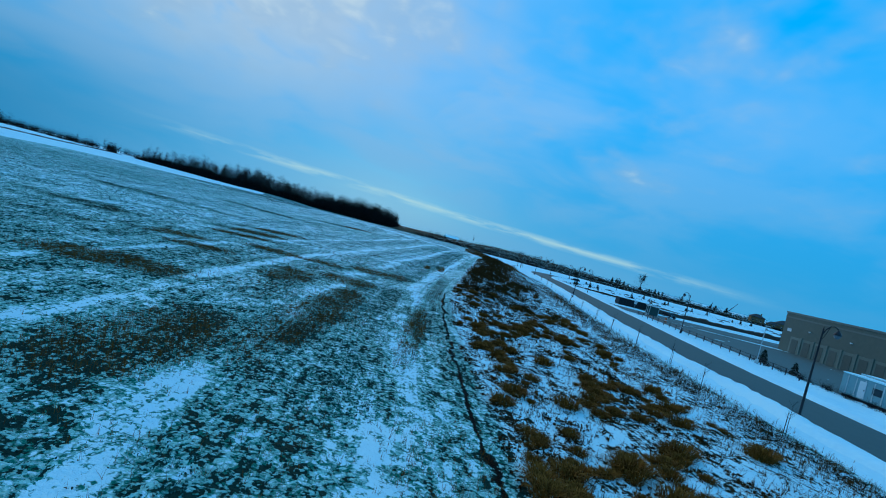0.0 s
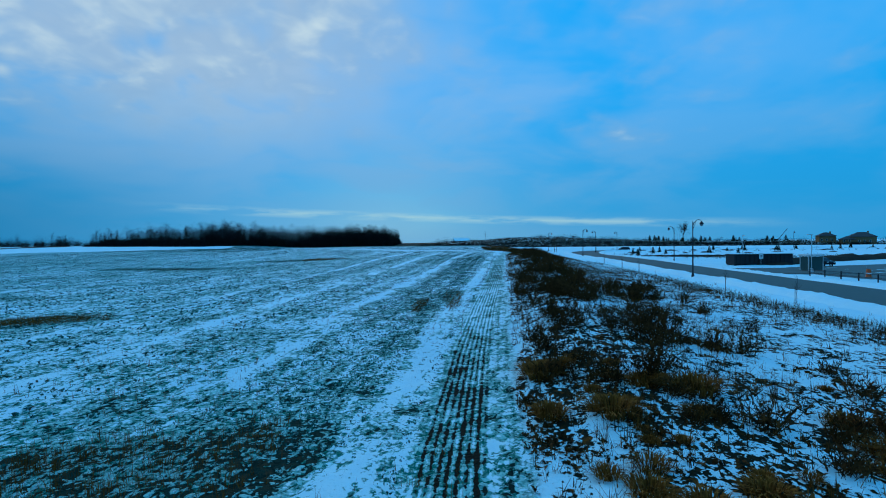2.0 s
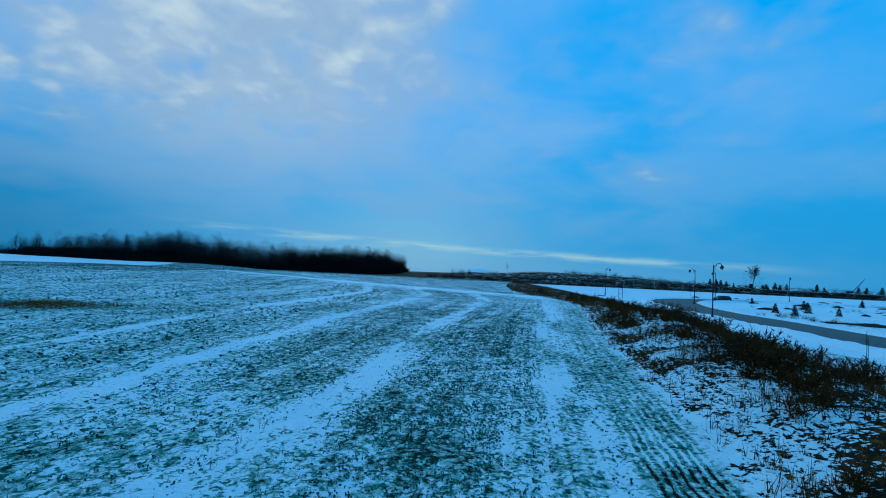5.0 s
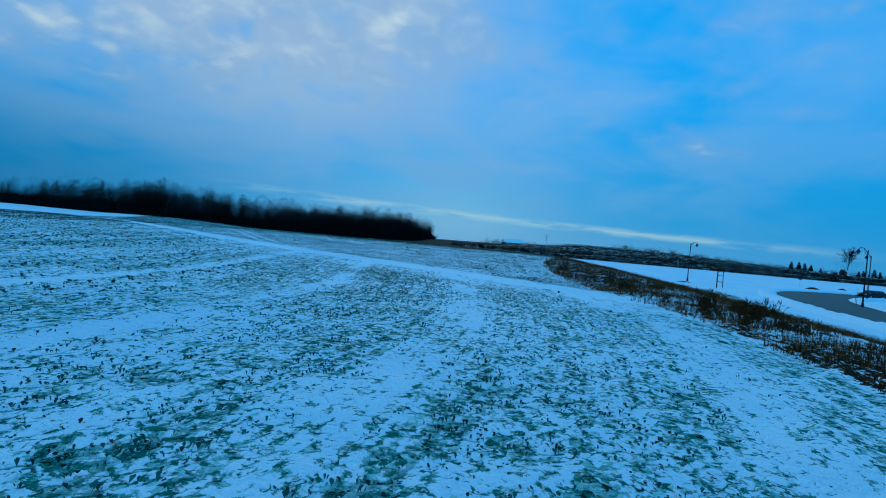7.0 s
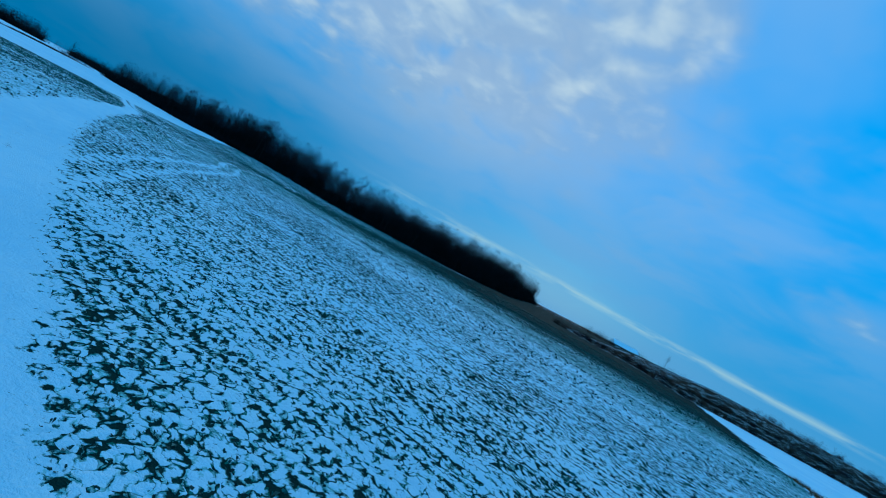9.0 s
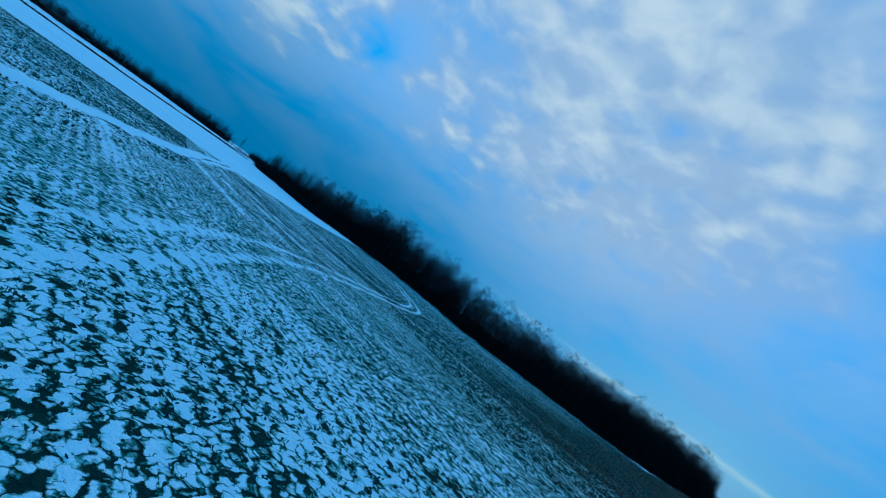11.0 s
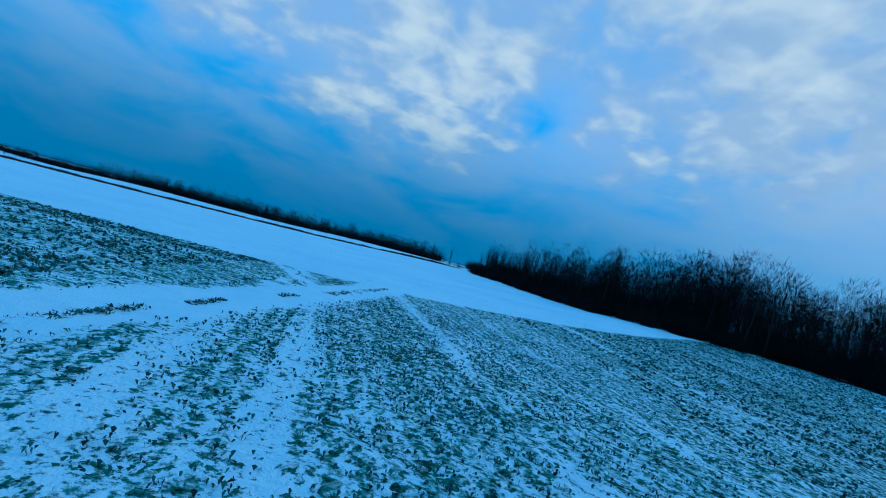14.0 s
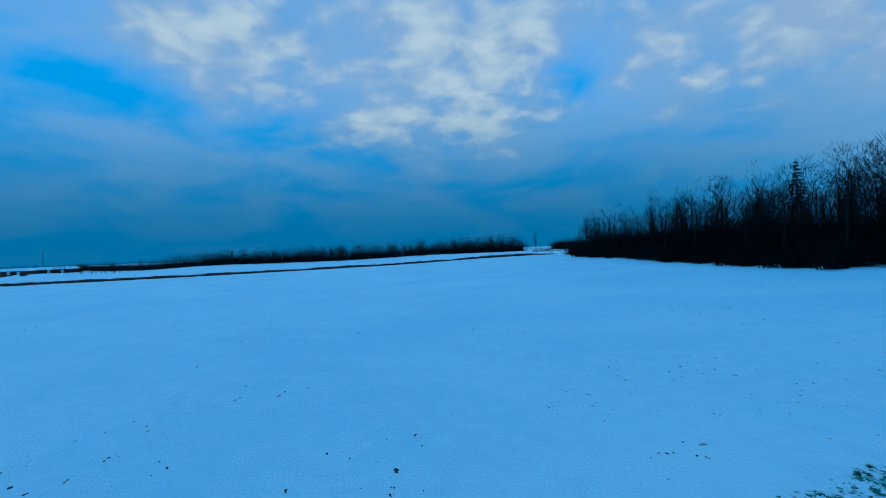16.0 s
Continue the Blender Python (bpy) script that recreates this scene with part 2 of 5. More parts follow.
        broken = n.smooth(n.noise(n.scaled(rowspace, 0.5, 0.12, 1), 1.0, 3), 0.36, 0.60)
        cover = n.math("ADD", cover, n.math("MULTIPLY", n.math("MULTIPLY", wheel, mask), n.math("MULTIPLY", n.math("MULTIPLY", broken, n.smooth(n.math("SUBTRACT", xyz.outputs[1], n.math("MULTIPLY", pick, 200.0)), 150.0, 166.0, 1.0, 0.6)), n.math("SUBTRACT", 0.60, n.math("MULTIPLY", pick, n.smooth(xyz.outputs[0], -62.0, -45.0, 0.24, 0.44))))))
    snowy = n.math("ADD", n.math("SUBTRACT", n.math("ADD", mottled, cover), n.math("MULTIPLY", pick, n.smooth(xyz.outputs[0], -58.0, -40.0, -0.09, 0.15))), n.math("SUBTRACT", n.math("ADD", n.smooth(xyz.outputs[1], 96.0, 130.0, 0.0, -0.06), n.math("MULTIPLY", n.math("SUBTRACT", 1.0, pick), n.smooth(xyz.outputs[1], 138.0, 162.0, 0.0, 0.13))), n.math("ADD", n.smooth(xyz.outputs[1], 238.0, 285.0, 0.0, 0.14), n.math("MULTIPLY", n.smooth(xyz.outputs[1], 222.0, 275.0), n.smooth(xyz.outputs[0], -75.0, -30.0, 0.0, 0.85)))))
    snowy = n.math("SUBTRACT", snowy, n.math("MULTIPLY", patch, n.math("ADD", n.smooth(xyz.outputs[1], 50.0, 60.0, 0.30, 0.50), n.math("ADD", centred(blotch, 1.1), centred(leaves, 1.6)))))
    bare = n.smooth(n.noise(where, 0.34, 3, 0.6, 0.5), 0.43, 0.58)
    on_bank = n.math("ADD", n.math("MULTIPLY", mottled, 1.15), n.math("SUBTRACT", 0.34, n.math("MULTIPLY", bare, 0.52)))
    on_bank = n.math("SUBTRACT", on_bank, n.smooth(xyz.outputs[1], 355.0, 380.0, 0.0, 0.40))
    snowy = n.mix(n.smooth(weed, 0.0, 0.5), snowy, n.math("SUBTRACT", on_bank, n.math("MULTIPLY", n.smooth(weed, 0.50, 0.95), n.math("ADD", n.smooth(xyz.outputs[1], 58.0, 74.0, 0.08, 0.18), n.smooth(xyz.outputs[1], 93.0, 102.0, 0.0, 0.12)))))
    # drilled strip with bare furrows between ridges of snow
    strip = n.math("ADD", n.math("MULTIPLY", n.math("SINE", n.math("ADD", n.math("MULTIPLY", rows, 31.0), centred(n.noise(n.scaled(where, 1.0, 0.3, 1.0), 1.2, 3), 2.5))), 0.36), n.math("ADD", n.math("MULTIPLY", mottled, 0.55), n.math("ADD", centred(n.noise(where, 0.5, 3), 1.6), n.math("SUBTRACT", n.smooth(xyz.outputs[1], 64.0, 78.0, -0.10, 0.44), n.smooth(xyz.outputs[1], 88.0, 98.0, 0.0, 0.42)))))
    in_strip = n.math("MULTIPLY", n.smooth(n.math("ADD", rows, n.math("MULTIPLY", edge, 0.5)), 0.0, 0.3), n.math("MULTIPLY", n.smooth(rows, 1.9, 1.6), n.math("MULTIPLY", drilled, 0.85)))
    furrow_at = n.math("ABSOLUTE", n.math("ADD", n.math("SUBTRACT", rows, 2.1), centred(n.noise(n.scaled(where, 1.0, 0.35, 1.0), 0.9, 3), 1.2)))
    furrow = n.math("MULTIPLY", n.math("MULTIPLY", n.smooth(n.math("ADD", furrow_at, n.math("MULTIPLY", edge, 0.3)), 0.15, 0.03), n.smooth(n.noise(where, 0.8, 3), 0.30, 0.42)), n.smooth(xyz.outputs[1], 62.0, 50.0))
    snowy = n.mix(in_strip, snowy, strip)
    snowy = n.math("SUBTRACT", snowy, n.math("MULTIPLY", furrow, 1.6))
    by_lane = n.math("MULTIPLY", n.math("SUBTRACT", 1.0, pick), n.math("MULTIPLY", n.smooth(n.math("ADD", track, n.math("ADD", n.math("MULTIPLY", edge, 3.0), centred(drifts, 8.0))), 5.5, 1.5), 0.17))
    snowy = n.math("ADD", snowy, n.math("SUBTRACT", n.math("MULTIPLY", by_lane, n.smooth(xyz.outputs[0], -60.0, -35.0)), n.math("MULTIPLY", n.math("SUBTRACT", 1.0, pick), n.smooth(xyz.outputs[0], -65.0, -85.0, 0.0, 0.12))))
    on_track = n.smooth(n.math("ADD", track, n.math("MULTIPLY", edge, n.smooth(xyz.outputs[0], -75.0, -55.0, 0.7, 1.7))), 0.45, -0.45)
    on_turn = n.smooth(n.math("ADD", turn, n.math("MULTIPLY", edge, 0.25)), 0.10, -0.10)
    snowy = n.math("ADD", snowy, n.math("MAXIMUM", n.math("MULTIPLY", on_track, 1.3), n.math("MULTIPLY", on_turn, 0.85)))
    ruts = n.math("MULTIPLY", n.smooth(n.math("ABSOLUTE", n.math("ADD", n.math("ADD", track, 1.25), n.math("MULTIPLY", edge, 0.25))), 0.16, 0.05), n.smooth(n.noise(where, 0.6, 3), 0.48, 0.58))
    snowy = n.math("SUBTRACT", snowy, n.math("MULTIPLY", n.math("MULTIPLY", ruts, n.smooth(xyz.outputs[0], -66.0, -56.0)), 1.2))
    open_snow = n.smooth(n.math("ADD", field, n.math("MULTIPLY", edge, 0.7)), 0.25, -0.25)
    specks = n.math("MULTIPLY", n.smooth(n.noise(n.scaled(where, 1.0, 1.6, 1.0), 4.6, 2, 0.5), 0.70, 0.735), n.smooth(n.noise(where, 0.16, 2), 0.42, 0.6))
    snowy = n.mix(open_snow, snowy, n.math("SUBTRACT", 1.0, n.math("MULTIPLY", specks, 1.6)))
    snow = n.smooth(snowy, -0.27, -0.12)
    # what shows between: young crop, dead straw, wet soil, and shade painted between mounds
    green = n.mix(n.noise(where, 5.0, 3), (0.003, 0.018, 0.015), (0.015, 0.058, 0.045))
    soil = n.mix(n.noise(where, 9.0, 4), (0.010, 0.008, 0.006), (0.034, 0.024, 0.015))
    straw = n.mix(n.noise(where, 13.0, 4), (0.060, 0.022, 0.004), (0.30, 0.115, 0.018))
    dry = n.math("MULTIPLY", n.smooth(n.noise(where, 0.14, 3, 0.6), 0.42, 0.6), n.smooth(xyz.outputs[1], 95.0, 45.0))
    dry = n.math("MAXIMUM", n.math("MAXIMUM", n.math("MULTIPLY", dry, 0.12), n.math("MULTIPLY", patch, 0.22)), n.smooth(weed, 0.1, 0.6))
    under = n.mix(dry, green, n.mix(n.smooth(n.noise(where, 2.6, 4, 0.65), 0.46, 0.66), n.mix(0.5, soil, green), straw))
    litter = n.mix(n.math("MULTIPLY", n.smooth(n.noise(where, 2.1, 4, 0.65), 0.54, 0.70), n.smooth(xyz.outputs[1], 330.0, 370.0, 1.0, 0.25)), n.mix(n.noise(where, 7.0, 3), (0.005, 0.009, 0.006), (0.026, 0.028, 0.015)), straw)
    under = n.mix(n.math("MULTIPLY", n.smooth(weed, 0.1, 0.5), 0.85), under, litter)
    under = n.mix(furrow, n.mix(in_strip, under, soil), (0.008, 0.007, 0.006))
    # leaves dusted with snow lie between the dark gaps and the clean snow
    dusted = n.mix(n.smooth(n.math("ADD", n.math("MULTIPLY", n.noise(where, 9.0, 3, 0.6), 0.7), n.math("MULTIPLY", own, 0.3)), 0.34, 0.66), (0.012, 0.17, 0.120), (0.34, 0.68, 0.63))
    clean = n.math("MAXIMUM", n.smooth(n.math("SUBTRACT", snowy, n.math("SUBTRACT", n.math("MULTIPLY", n.math("SUBTRACT", 1.0, pick), n.smooth(xyz.outputs[1], 60.0, 110.0, 0.17, 0.15)), n.math("MULTIPLY", n.math("MULTIPLY", near_b, pick), 0.14))), 0.06, 0.32), n.math("MAXIMUM", open_snow, n.math("MAXIMUM", on_track, n.math("MULTIPLY", n.smooth(weed, 0.0, 0.4), snow))))
    clean = n.math("MULTIPLY", clean, snow)
    colour = n.mix(clean, n.mix(snow, under, dusted), snow_colour(n, where))
    relief = n.math("ADD", n.math("MULTIPLY", snow, 0.4), n.math("ADD", n.math("MULTIPLY", leaves, 0.4), n.math("MULTIPLY", cap, n.math("MULTIPLY", n.math("SUBTRACT", 0.7, n.math("MULTIPLY", clean, 0.55)), n.math("SUBTRACT", 1.0, n.math("MAXIMUM", open_snow, on_track))))))
    finish(n, colour, n.math("ADD", 0.92, n.math("MULTIPLY", snow, -0.15)), relief, 0.9, 0.10, specular=0.02)
    return m


MAT_GROUND = ground_material()
MAT_SNOW = snow_material()
MAT_ASPHALT = plain("asphalt", (0.056, 0.090, 0.084), (0.090, 0.128, 0.118), 6.0, 0.75, bump=0.15)
MAT_SOIL = plain("bare_soil", (0.022, 0.020, 0.018), (0.060, 0.050, 0.038), 2.0, 0.95, bump=0.6)
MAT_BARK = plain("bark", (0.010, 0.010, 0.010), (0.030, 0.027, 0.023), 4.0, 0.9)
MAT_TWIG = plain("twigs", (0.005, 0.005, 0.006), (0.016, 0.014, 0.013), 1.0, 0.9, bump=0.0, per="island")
MAT_CONIFER = plain("conifer_needles", (0.006, 0.014, 0.010), (0.020, 0.032, 0.020), 3.0, 0.85, bump=0.0, per="island")
MAT_STRAW = plain("dry_grass", (0.075, 0.028, 0.005), (0.32, 0.125, 0.022), 3.0, 0.85, bump=0.0, per="island")
MAT_CROP = plain("crop_leaf", (0.001, 0.012, 0.008), (0.065, 0.22, 0.175), 3.0, 0.7, bump=0.0, per="island")
MAT_WEED = plain("dead_weed", (0.010, 0.006, 0.003), (0.125, 0.056, 0.016), 2.0, 0.9, bump=0.0, per="island")
MAT_POLE = plain("dark_painted_steel", (0.012, 0.014, 0.018), (0.028, 0.030, 0.034), 8.0, 0.45, 0.3, 0.05)
MAT_PALE = plain("pale_steel", (0.42, 0.48, 0.50), (0.58, 0.62, 0.62), 8.0, 0.5, 0.2, 0.05)
MAT_GLASS_LAMP = plain("lamp_glass", (0.10, 0.12, 0.14), (0.20, 0.22, 0.24), 8.0, 0.2, 0.0, 0.0)


# ---- the lie of the land ----
def ease(v, a, b):
    t = np.clip((np.asarray(v, float) - a) / (b - a), 0, 1)
    return t * t * (3 - 2 * t)


def curve_x(y, ys, xs):
    """A smooth line through a few stations."""
    return sum(np.interp(np.asarray(y, float) + d, ys, xs) for d in (-8, -4, 0, 4, 8)) / 5


def road_mid(y):
    return 32.2 + 8.8 * ease(y, 35, 170)


def bank_foot(y):
    """Where the crop ends and the weedy bank begins."""
    return curve_x(y, [-40, 0, 13, 30, 50, 60, 75, 90, 104, 125, 145, 160, 170, 180, 190, 200, 215, 240, 262, 282, 340], [6.0, 4.4, 3.4, 1.9, 1.1, 1.7, 2.9, 4.6, 6.2, 8.4, 10.2, 13.0, 14.4, 12.0, 9.4, 8.4, 8.6, 13.0, 19.0, 25.0, 27.0])


def snow_side(y):
    """Where the weeds end and the clean snow beside the road begins."""
    far = np.interp(y, [150, 170, 186, 200, 223, 237, 262, 282, 340], [28, 28, 29, 31, 33.5, 30.5, 27.5, 27, 29])
    near = road_mid(np.minimum(y, 205)) - 9.2
    return near + (far - near) * ease(y, 148, 168)


def height(x, y):
    x, y = np.asarray(x, float), np.asarray(y, float)
    z = -2.3 + 0.9 * ease(y, 40, 110) + 1.6 * ease(y, 95, 170) + 1.1 * (ease(y, 180, 240) + (ease(y, 140, 200) - ease(y, 180, 240)) * ease(-x, 90, 150))
    z = z - 0.55 * ease(-x, 30, 85) * ease(y, 150, 230) * (1 - ease(y, 262, 310))
    z = z + 0.7 * ease(y, 255, 320) * ease(-x, -20, 100)
    z = z - 0.9 * ease(-x, 12, 45) * (1 - ease(y, 110, 200))
    z = z - 1.45 * ease(y, 245, 300) * ease(x, -115, -85) * (1 - ease(y, 380, 470))       # the far field falls towards the wood
    berm = 1.0 * np.exp(-(((x - bank_foot(y) - 4.3) / 3.4) ** 2)) * ease(y, 50, 75) * (1 - ease(y, 140, 175))
    low = -2.15 + 0.6 * ease(y, 120, 190) + 0.3 * ease(y, 190, 230)
    side = road_mid(np.minimum(y, 205)) - 9.5
    past = ease(y, 190, 270)
    k = ease(x, side - 14 - 12 * past, side - 1 - 2 * past)
    z = (z + berm) * (1 - k) + low * k
    z = z + 7.4 * ease(y, 378, 432) * ease(x, -18, 45) * (1 - 0.6 * ease(x, 60, 200)) * (1 - ease(x, 260, 420)) * (1 - 0.5 * ease(y, 460, 600))       # low ridge past the bend
    far = ease(np.hypot(x + 40, y - 200), 330, 900)
    return z * (1 - far) + far * 0.4


def ground_at(x, y):
    return float(height(x, y))


def off_line(x, y, line):
    """Distance to a bent line."""
    best = np.full(np.shape(x), 1e9)
    for (ax, ay), (bx, by) in zip(line, line[1:]):
        ux, uy = bx - ax, by - ay
        s = np.clip(((x - ax) * ux + (y - ay) * uy) / (ux * ux + uy * uy), 0, 1)
        best = np.minimum(best, np.hypot(x - ax - s * ux, y - ay - s * uy))
    return best


def rounded(line, times=2):
    """Corners cut, so that the line bends softly."""
    for _ in range(times):
        out = [line[0]]
        for (ax, ay), (bx, by) in zip(line, line[1:]):
            out += [(0.75 * ax + 0.25 * bx, 0.75 * ay + 0.25 * by), (0.25 * ax + 0.75 * bx, 0.25 * ay + 0.75 * by)]
        line = out + [line[-1]]
    return line


LANE = rounded([(75, 150), (32, 166), (16.8, 177.6), (9, 182.8), (0.8, 188.6), (-7.3, 193.1), (-17.6, 198.2), (-30, 205.6), (-45, 216), (-59, 226.8), (-68, 234.8), (-77, 240.8), (-85, 245.2), (-93.5, 250.4), (-99.5, 254.3), (-105.2, 257.6), (-112, 261.4)])
TURN = rounded([(-18, 199), (-28, 210), (-34, 218), (-40, 226.5), (-46, 232), (-51.5, 238), (-55.5, 245), (-60, 254), (-68, 267.5), (-77, 280), (-85, 288), (-97, 295)])
SPUR = rounded([(-96, 250.9), (-98.3, 251.8), (-100.4, 252.4), (-103, 252.5), (-105.2, 252.3), (-108, 252.0)])
SNOWLINE = rounded([(-150, 120), (-125, 200), (-110.5, 238), (-106.5, 250), (-105.2, 257), (-105.9, 263.2), (-107.5, 271), (-108.9, 278.5), (-111.2, 286), (-116, 296), (-117.5, 300)])


WOOD_FRONT = [(-206, 311), (-188, 304.5), (-165, 299), (-148, 296), (-134, 291.8), (-126, 295.5), (-112, 302.5), (-94, 311), (-75, 319), (-57, 327)]


def lane_half(x):
    """Half the width of the lane, which narrows as it goes west."""
    return np.interp(x, [-82, -60, -30, -12], [1.05, 1.1, 1.35, 1.65])


def snowfield(x, y):
    """Signed distance to the open snow in the west; negative on it."""
    xs = np.interp(y, [p[1] for p in SNOWLINE], [p[0] for p in SNOWLINE])
    d = x - xs
    inside = off_line(x, y, WOOD_FRONT)
    past = y > np.interp(x, [p[0] for p in WOOD_FRONT], [p[1] for p in WOOD_FRONT])
    return np.where(past & (x > -206), np.maximum(d, inside), d)


def second_field(x, y):
    """Positive past the lane, where the rows run another way."""
    xs = [p[0] for p in LANE][::-1]
    ys = [p[1] for p in LANE][::-1]
    return y - np.interp(x, xs, ys)


def weediness(x, y):
    foot = bank_foot(y)
    side = snow_side(y)
    w = ease(x, foot + 0.4 - 0.7 * ease(y, 90, 100), foot + 1.2 - 0.8 * ease(y, 90, 100)) * (1 - ease(x, side - 1.5, side + 0.5)) * (1 - ease(y + 6 * np.sin(x * 1.7) + 4 * np.sin(y * 0.9), 262, 300))
    reach = np.interp(y, [55, 70, 85, 95, 110, 140], [7.0, 9.0, 12.5, 16.5, 16.0, 12.0]) + 1.2 * np.sin(y * 0.8) + 0.9 * np.sin(y * 1.9 + 1.0)
    w = w * (0.42 + np.maximum(0.58 * ease(y + 2 * np.sin(x * 1.1), 52, 58) * (1 - ease(x - foot, reach - 1.5, reach + 2.5)), 0.45 * ease(y, 150, 162)))
    ridge = 0.9 * ease(y, 376, 384) * (1 - ease(y, 424, 436)) * ease(x, -30, -5) * (1 - ease(x, 280, 340))
    wood = ease(off_line(x, y, WOOD_FRONT), 0.5, 3) * (y > np.interp(x, [p[0] for p in WOOD_FRONT], [p[1] for p in WOOD_FRONT])) * (x < -50) * (x > -206)
    return np.maximum(w, np.maximum(ridge, wood))


PATCHES = [(-29, 50.5, 6, 2.2), (-36, 46, 5, 2.0), (-12.4, 43.5, 2.0, 1.4), (-19, 55, 4, 1.4), (0.2, 86, 0.9, 7), (-58, 94, 17, 3.4), (-28.6, 70, 7, 2.6), (-28, 78.5, 7, 2.2), (-16.6, 53.8, 3.2, 1.5), (-12.6, 54.4, 2.4, 1.6), (-7.4, 57.5, 3.2, 2.8), (-4.6, 58.5, 2.0, 2.6), (-26, 63, 5, 1.8), (-31, 144, 10, 3),
           (-1.9, 82, 0.8, 4), (-6.6, 30, 2.0, 14), (-0.6, 32, 0.9, 11), (-10, 18, 3, 6), (-20, 30, 6, 3), (-8, 46, 3, 3), (-45, 60, 9, 3), (-50, 130, 14, 2.5), (-12, 40, 2.2, 3), (-22, 45, 4, 1.6)]


def dry_patches(x, y):
    """Where tall dead grass stands on the near field."""
    total = 0 * x
    for px, py, rx, ry in PATCHES:
        total = np.maximum(total, np.exp(-(((x - px) / rx) ** 2 + ((y - py) / ry) ** 2)))
    return ease(total, 0.15, 0.75)


def link_mesh(name, verts, faces, mat, parent=None, label="", smooth=False):
    me = bpy.data.meshes.new(name)
    me.from_pydata(verts, [], faces)
    me.materials.append(mat)
    if smooth:
        me.polygons.foreach_set("use_smooth", [True] * len(me.polygons))
    me.update()
    ob = new(name, me)
    if parent is not None:
        ob.parent = parent
    return tagged(ob, label)


def quick_mesh(name, verts, faces, mat, parent=None, label=""):
    """Big meshes of like faces (all triangles or all quads) from arrays."""
    verts, faces = np.asarray(verts, np.float32), np.asarray(faces, np.int32)
    me = bpy.data.meshes.new(name)
    me.vertices.add(len(verts))
    me.vertices.foreach_set("co", verts.ravel())
    k = faces.shape[1]
    me.loops.add(faces.size)
    me.loops.foreach_set("vertex_index", faces.ravel())
    me.polygons.add(len(faces))
    me.polygons.foreach_set("loop_start", np.arange(0, faces.size, k, dtype=np.int32))
    me.materials.append(mat)
    me.update(calc_edges=True)
    me.validate()
    ob = new(name, me)
    if parent is not None:
        ob.parent = parent
    return tagged(ob, label)


def stretch(a, b, step, grow, limit):
    """Stations: even between a and b, then wider and wider out to the limits."""
    mid = list(np.arange(a, b + step, step))
    out, s = [], step
    v = mid[-1]
    while v < limit:
        s *= grow
        v += s
        out.append(v)
    back, s, v = [], step, a
    while v > -limit:
        s *= grow
        v -= s
        back.append(v)
    return np.array(back[::-1] + mid + out)


def make_ground():
    xs, ys = stretch(-125, 48, 0.68, 1.09, 4300), stretch(-5, 300, 0.68, 1.09, 4300)
    gx, gy = np.meshgrid(xs, ys)
    gz = height(gx, gy)
    rng = np.random.default_rng(3)
    near = np.exp(-((np.hypot(gx + 40, gy - 180) / 260) ** 4))
    gz = gz + near * rng.normal(0, 0.035, gz.shape)
    nx, ny = len(xs), len(ys)
    idx = np.arange(nx * ny).reshape(ny, nx)
    quads = np.stack([idx[:-1, :-1], idx[:-1, 1:], idx[1:, 1:], idx[1:, :-1]], -1).reshape(-1, 4)
    ob = quick_mesh("ground", np.stack([gx, gy, gz], -1).reshape(-1, 3), quads, MAT_GROUND)
    ob.data.polygons.foreach_set("use_smooth", np.ones(len(quads), bool))
    x, y = gx.ravel(), gy.ravel()
    track = off_line(x, y, LANE) - lane_half(x)
    turn = np.minimum(np.abs(off_line(x, y, TURN) - 0.78) - 0.30, np.abs(off_line(x, y, SPUR) - 0.60) - 0.30)
    open_snow = snowfield(x, y)
    # the strip beside the road and the land past it lie under clean snow
    side = snow_side(y) + 1.2 * np.sin(y * 0.7) * ease(y, 150, 172)
    east = np.where((y > 378) & (y < 434) & (x < 330), 5.0, side - x)
    open_snow = np.minimum(open_snow, east)
    for key, values in (("second", second_field(x, y)), ("track", track), ("field", open_snow), ("weed", weediness(x, y)),
                        ("rows", x - bank_foot(y) + 2.2), ("patch", dry_patches(x, y)), ("turn", turn), ("drilled", ease(y, 45, 51) * (1 - ease(y, 122, 132)))):
        layer = ob.data.attributes.new(key, "FLOAT", "POINT")
        layer.data.foreach_set("value", np.ascontiguousarray(values, np.float32))
    return tagged(ob, "snow-dusted crop field with open snow beyond", "ground", kind="structure")


make_ground()


# ---- road with banks of cleared snow ----
ROAD = rounded([(31.0, -160), (32.0, -40), (32.2, 40), (33.8, 70), (37.5, 105), (40.5, 140), (41.2, 170), (41.3, 198), (43.5, 214), (49, 231), (58, 245), (74, 254), (100, 258), (180, 262)], 3)


def side_points(line, off):
    out = []
    for i, (px, py) in enumerate(line):
        (ax, ay), (bx, by) = line[max(i - 1, 0)], line[min(i + 1, len(line) - 1)]
        ln = math.hypot(bx - ax, by - ay)
        out.append((px + off * (by - ay) / ln, py - off * (bx - ax) / ln))
    return out


def resample(line, step):
    pts, carry = [line[0]], 0.0
    for (ax, ay), (bx, by) in zip(line, line[1:]):
        ln, s = math.hypot(bx - ax, by - ay), step - carry
        while s < ln:
            pts.append((ax + (bx - ax) * s / ln, ay + (by - ay) * s / ln))
            s += step
        carry = (carry + ln) % step
    return pts


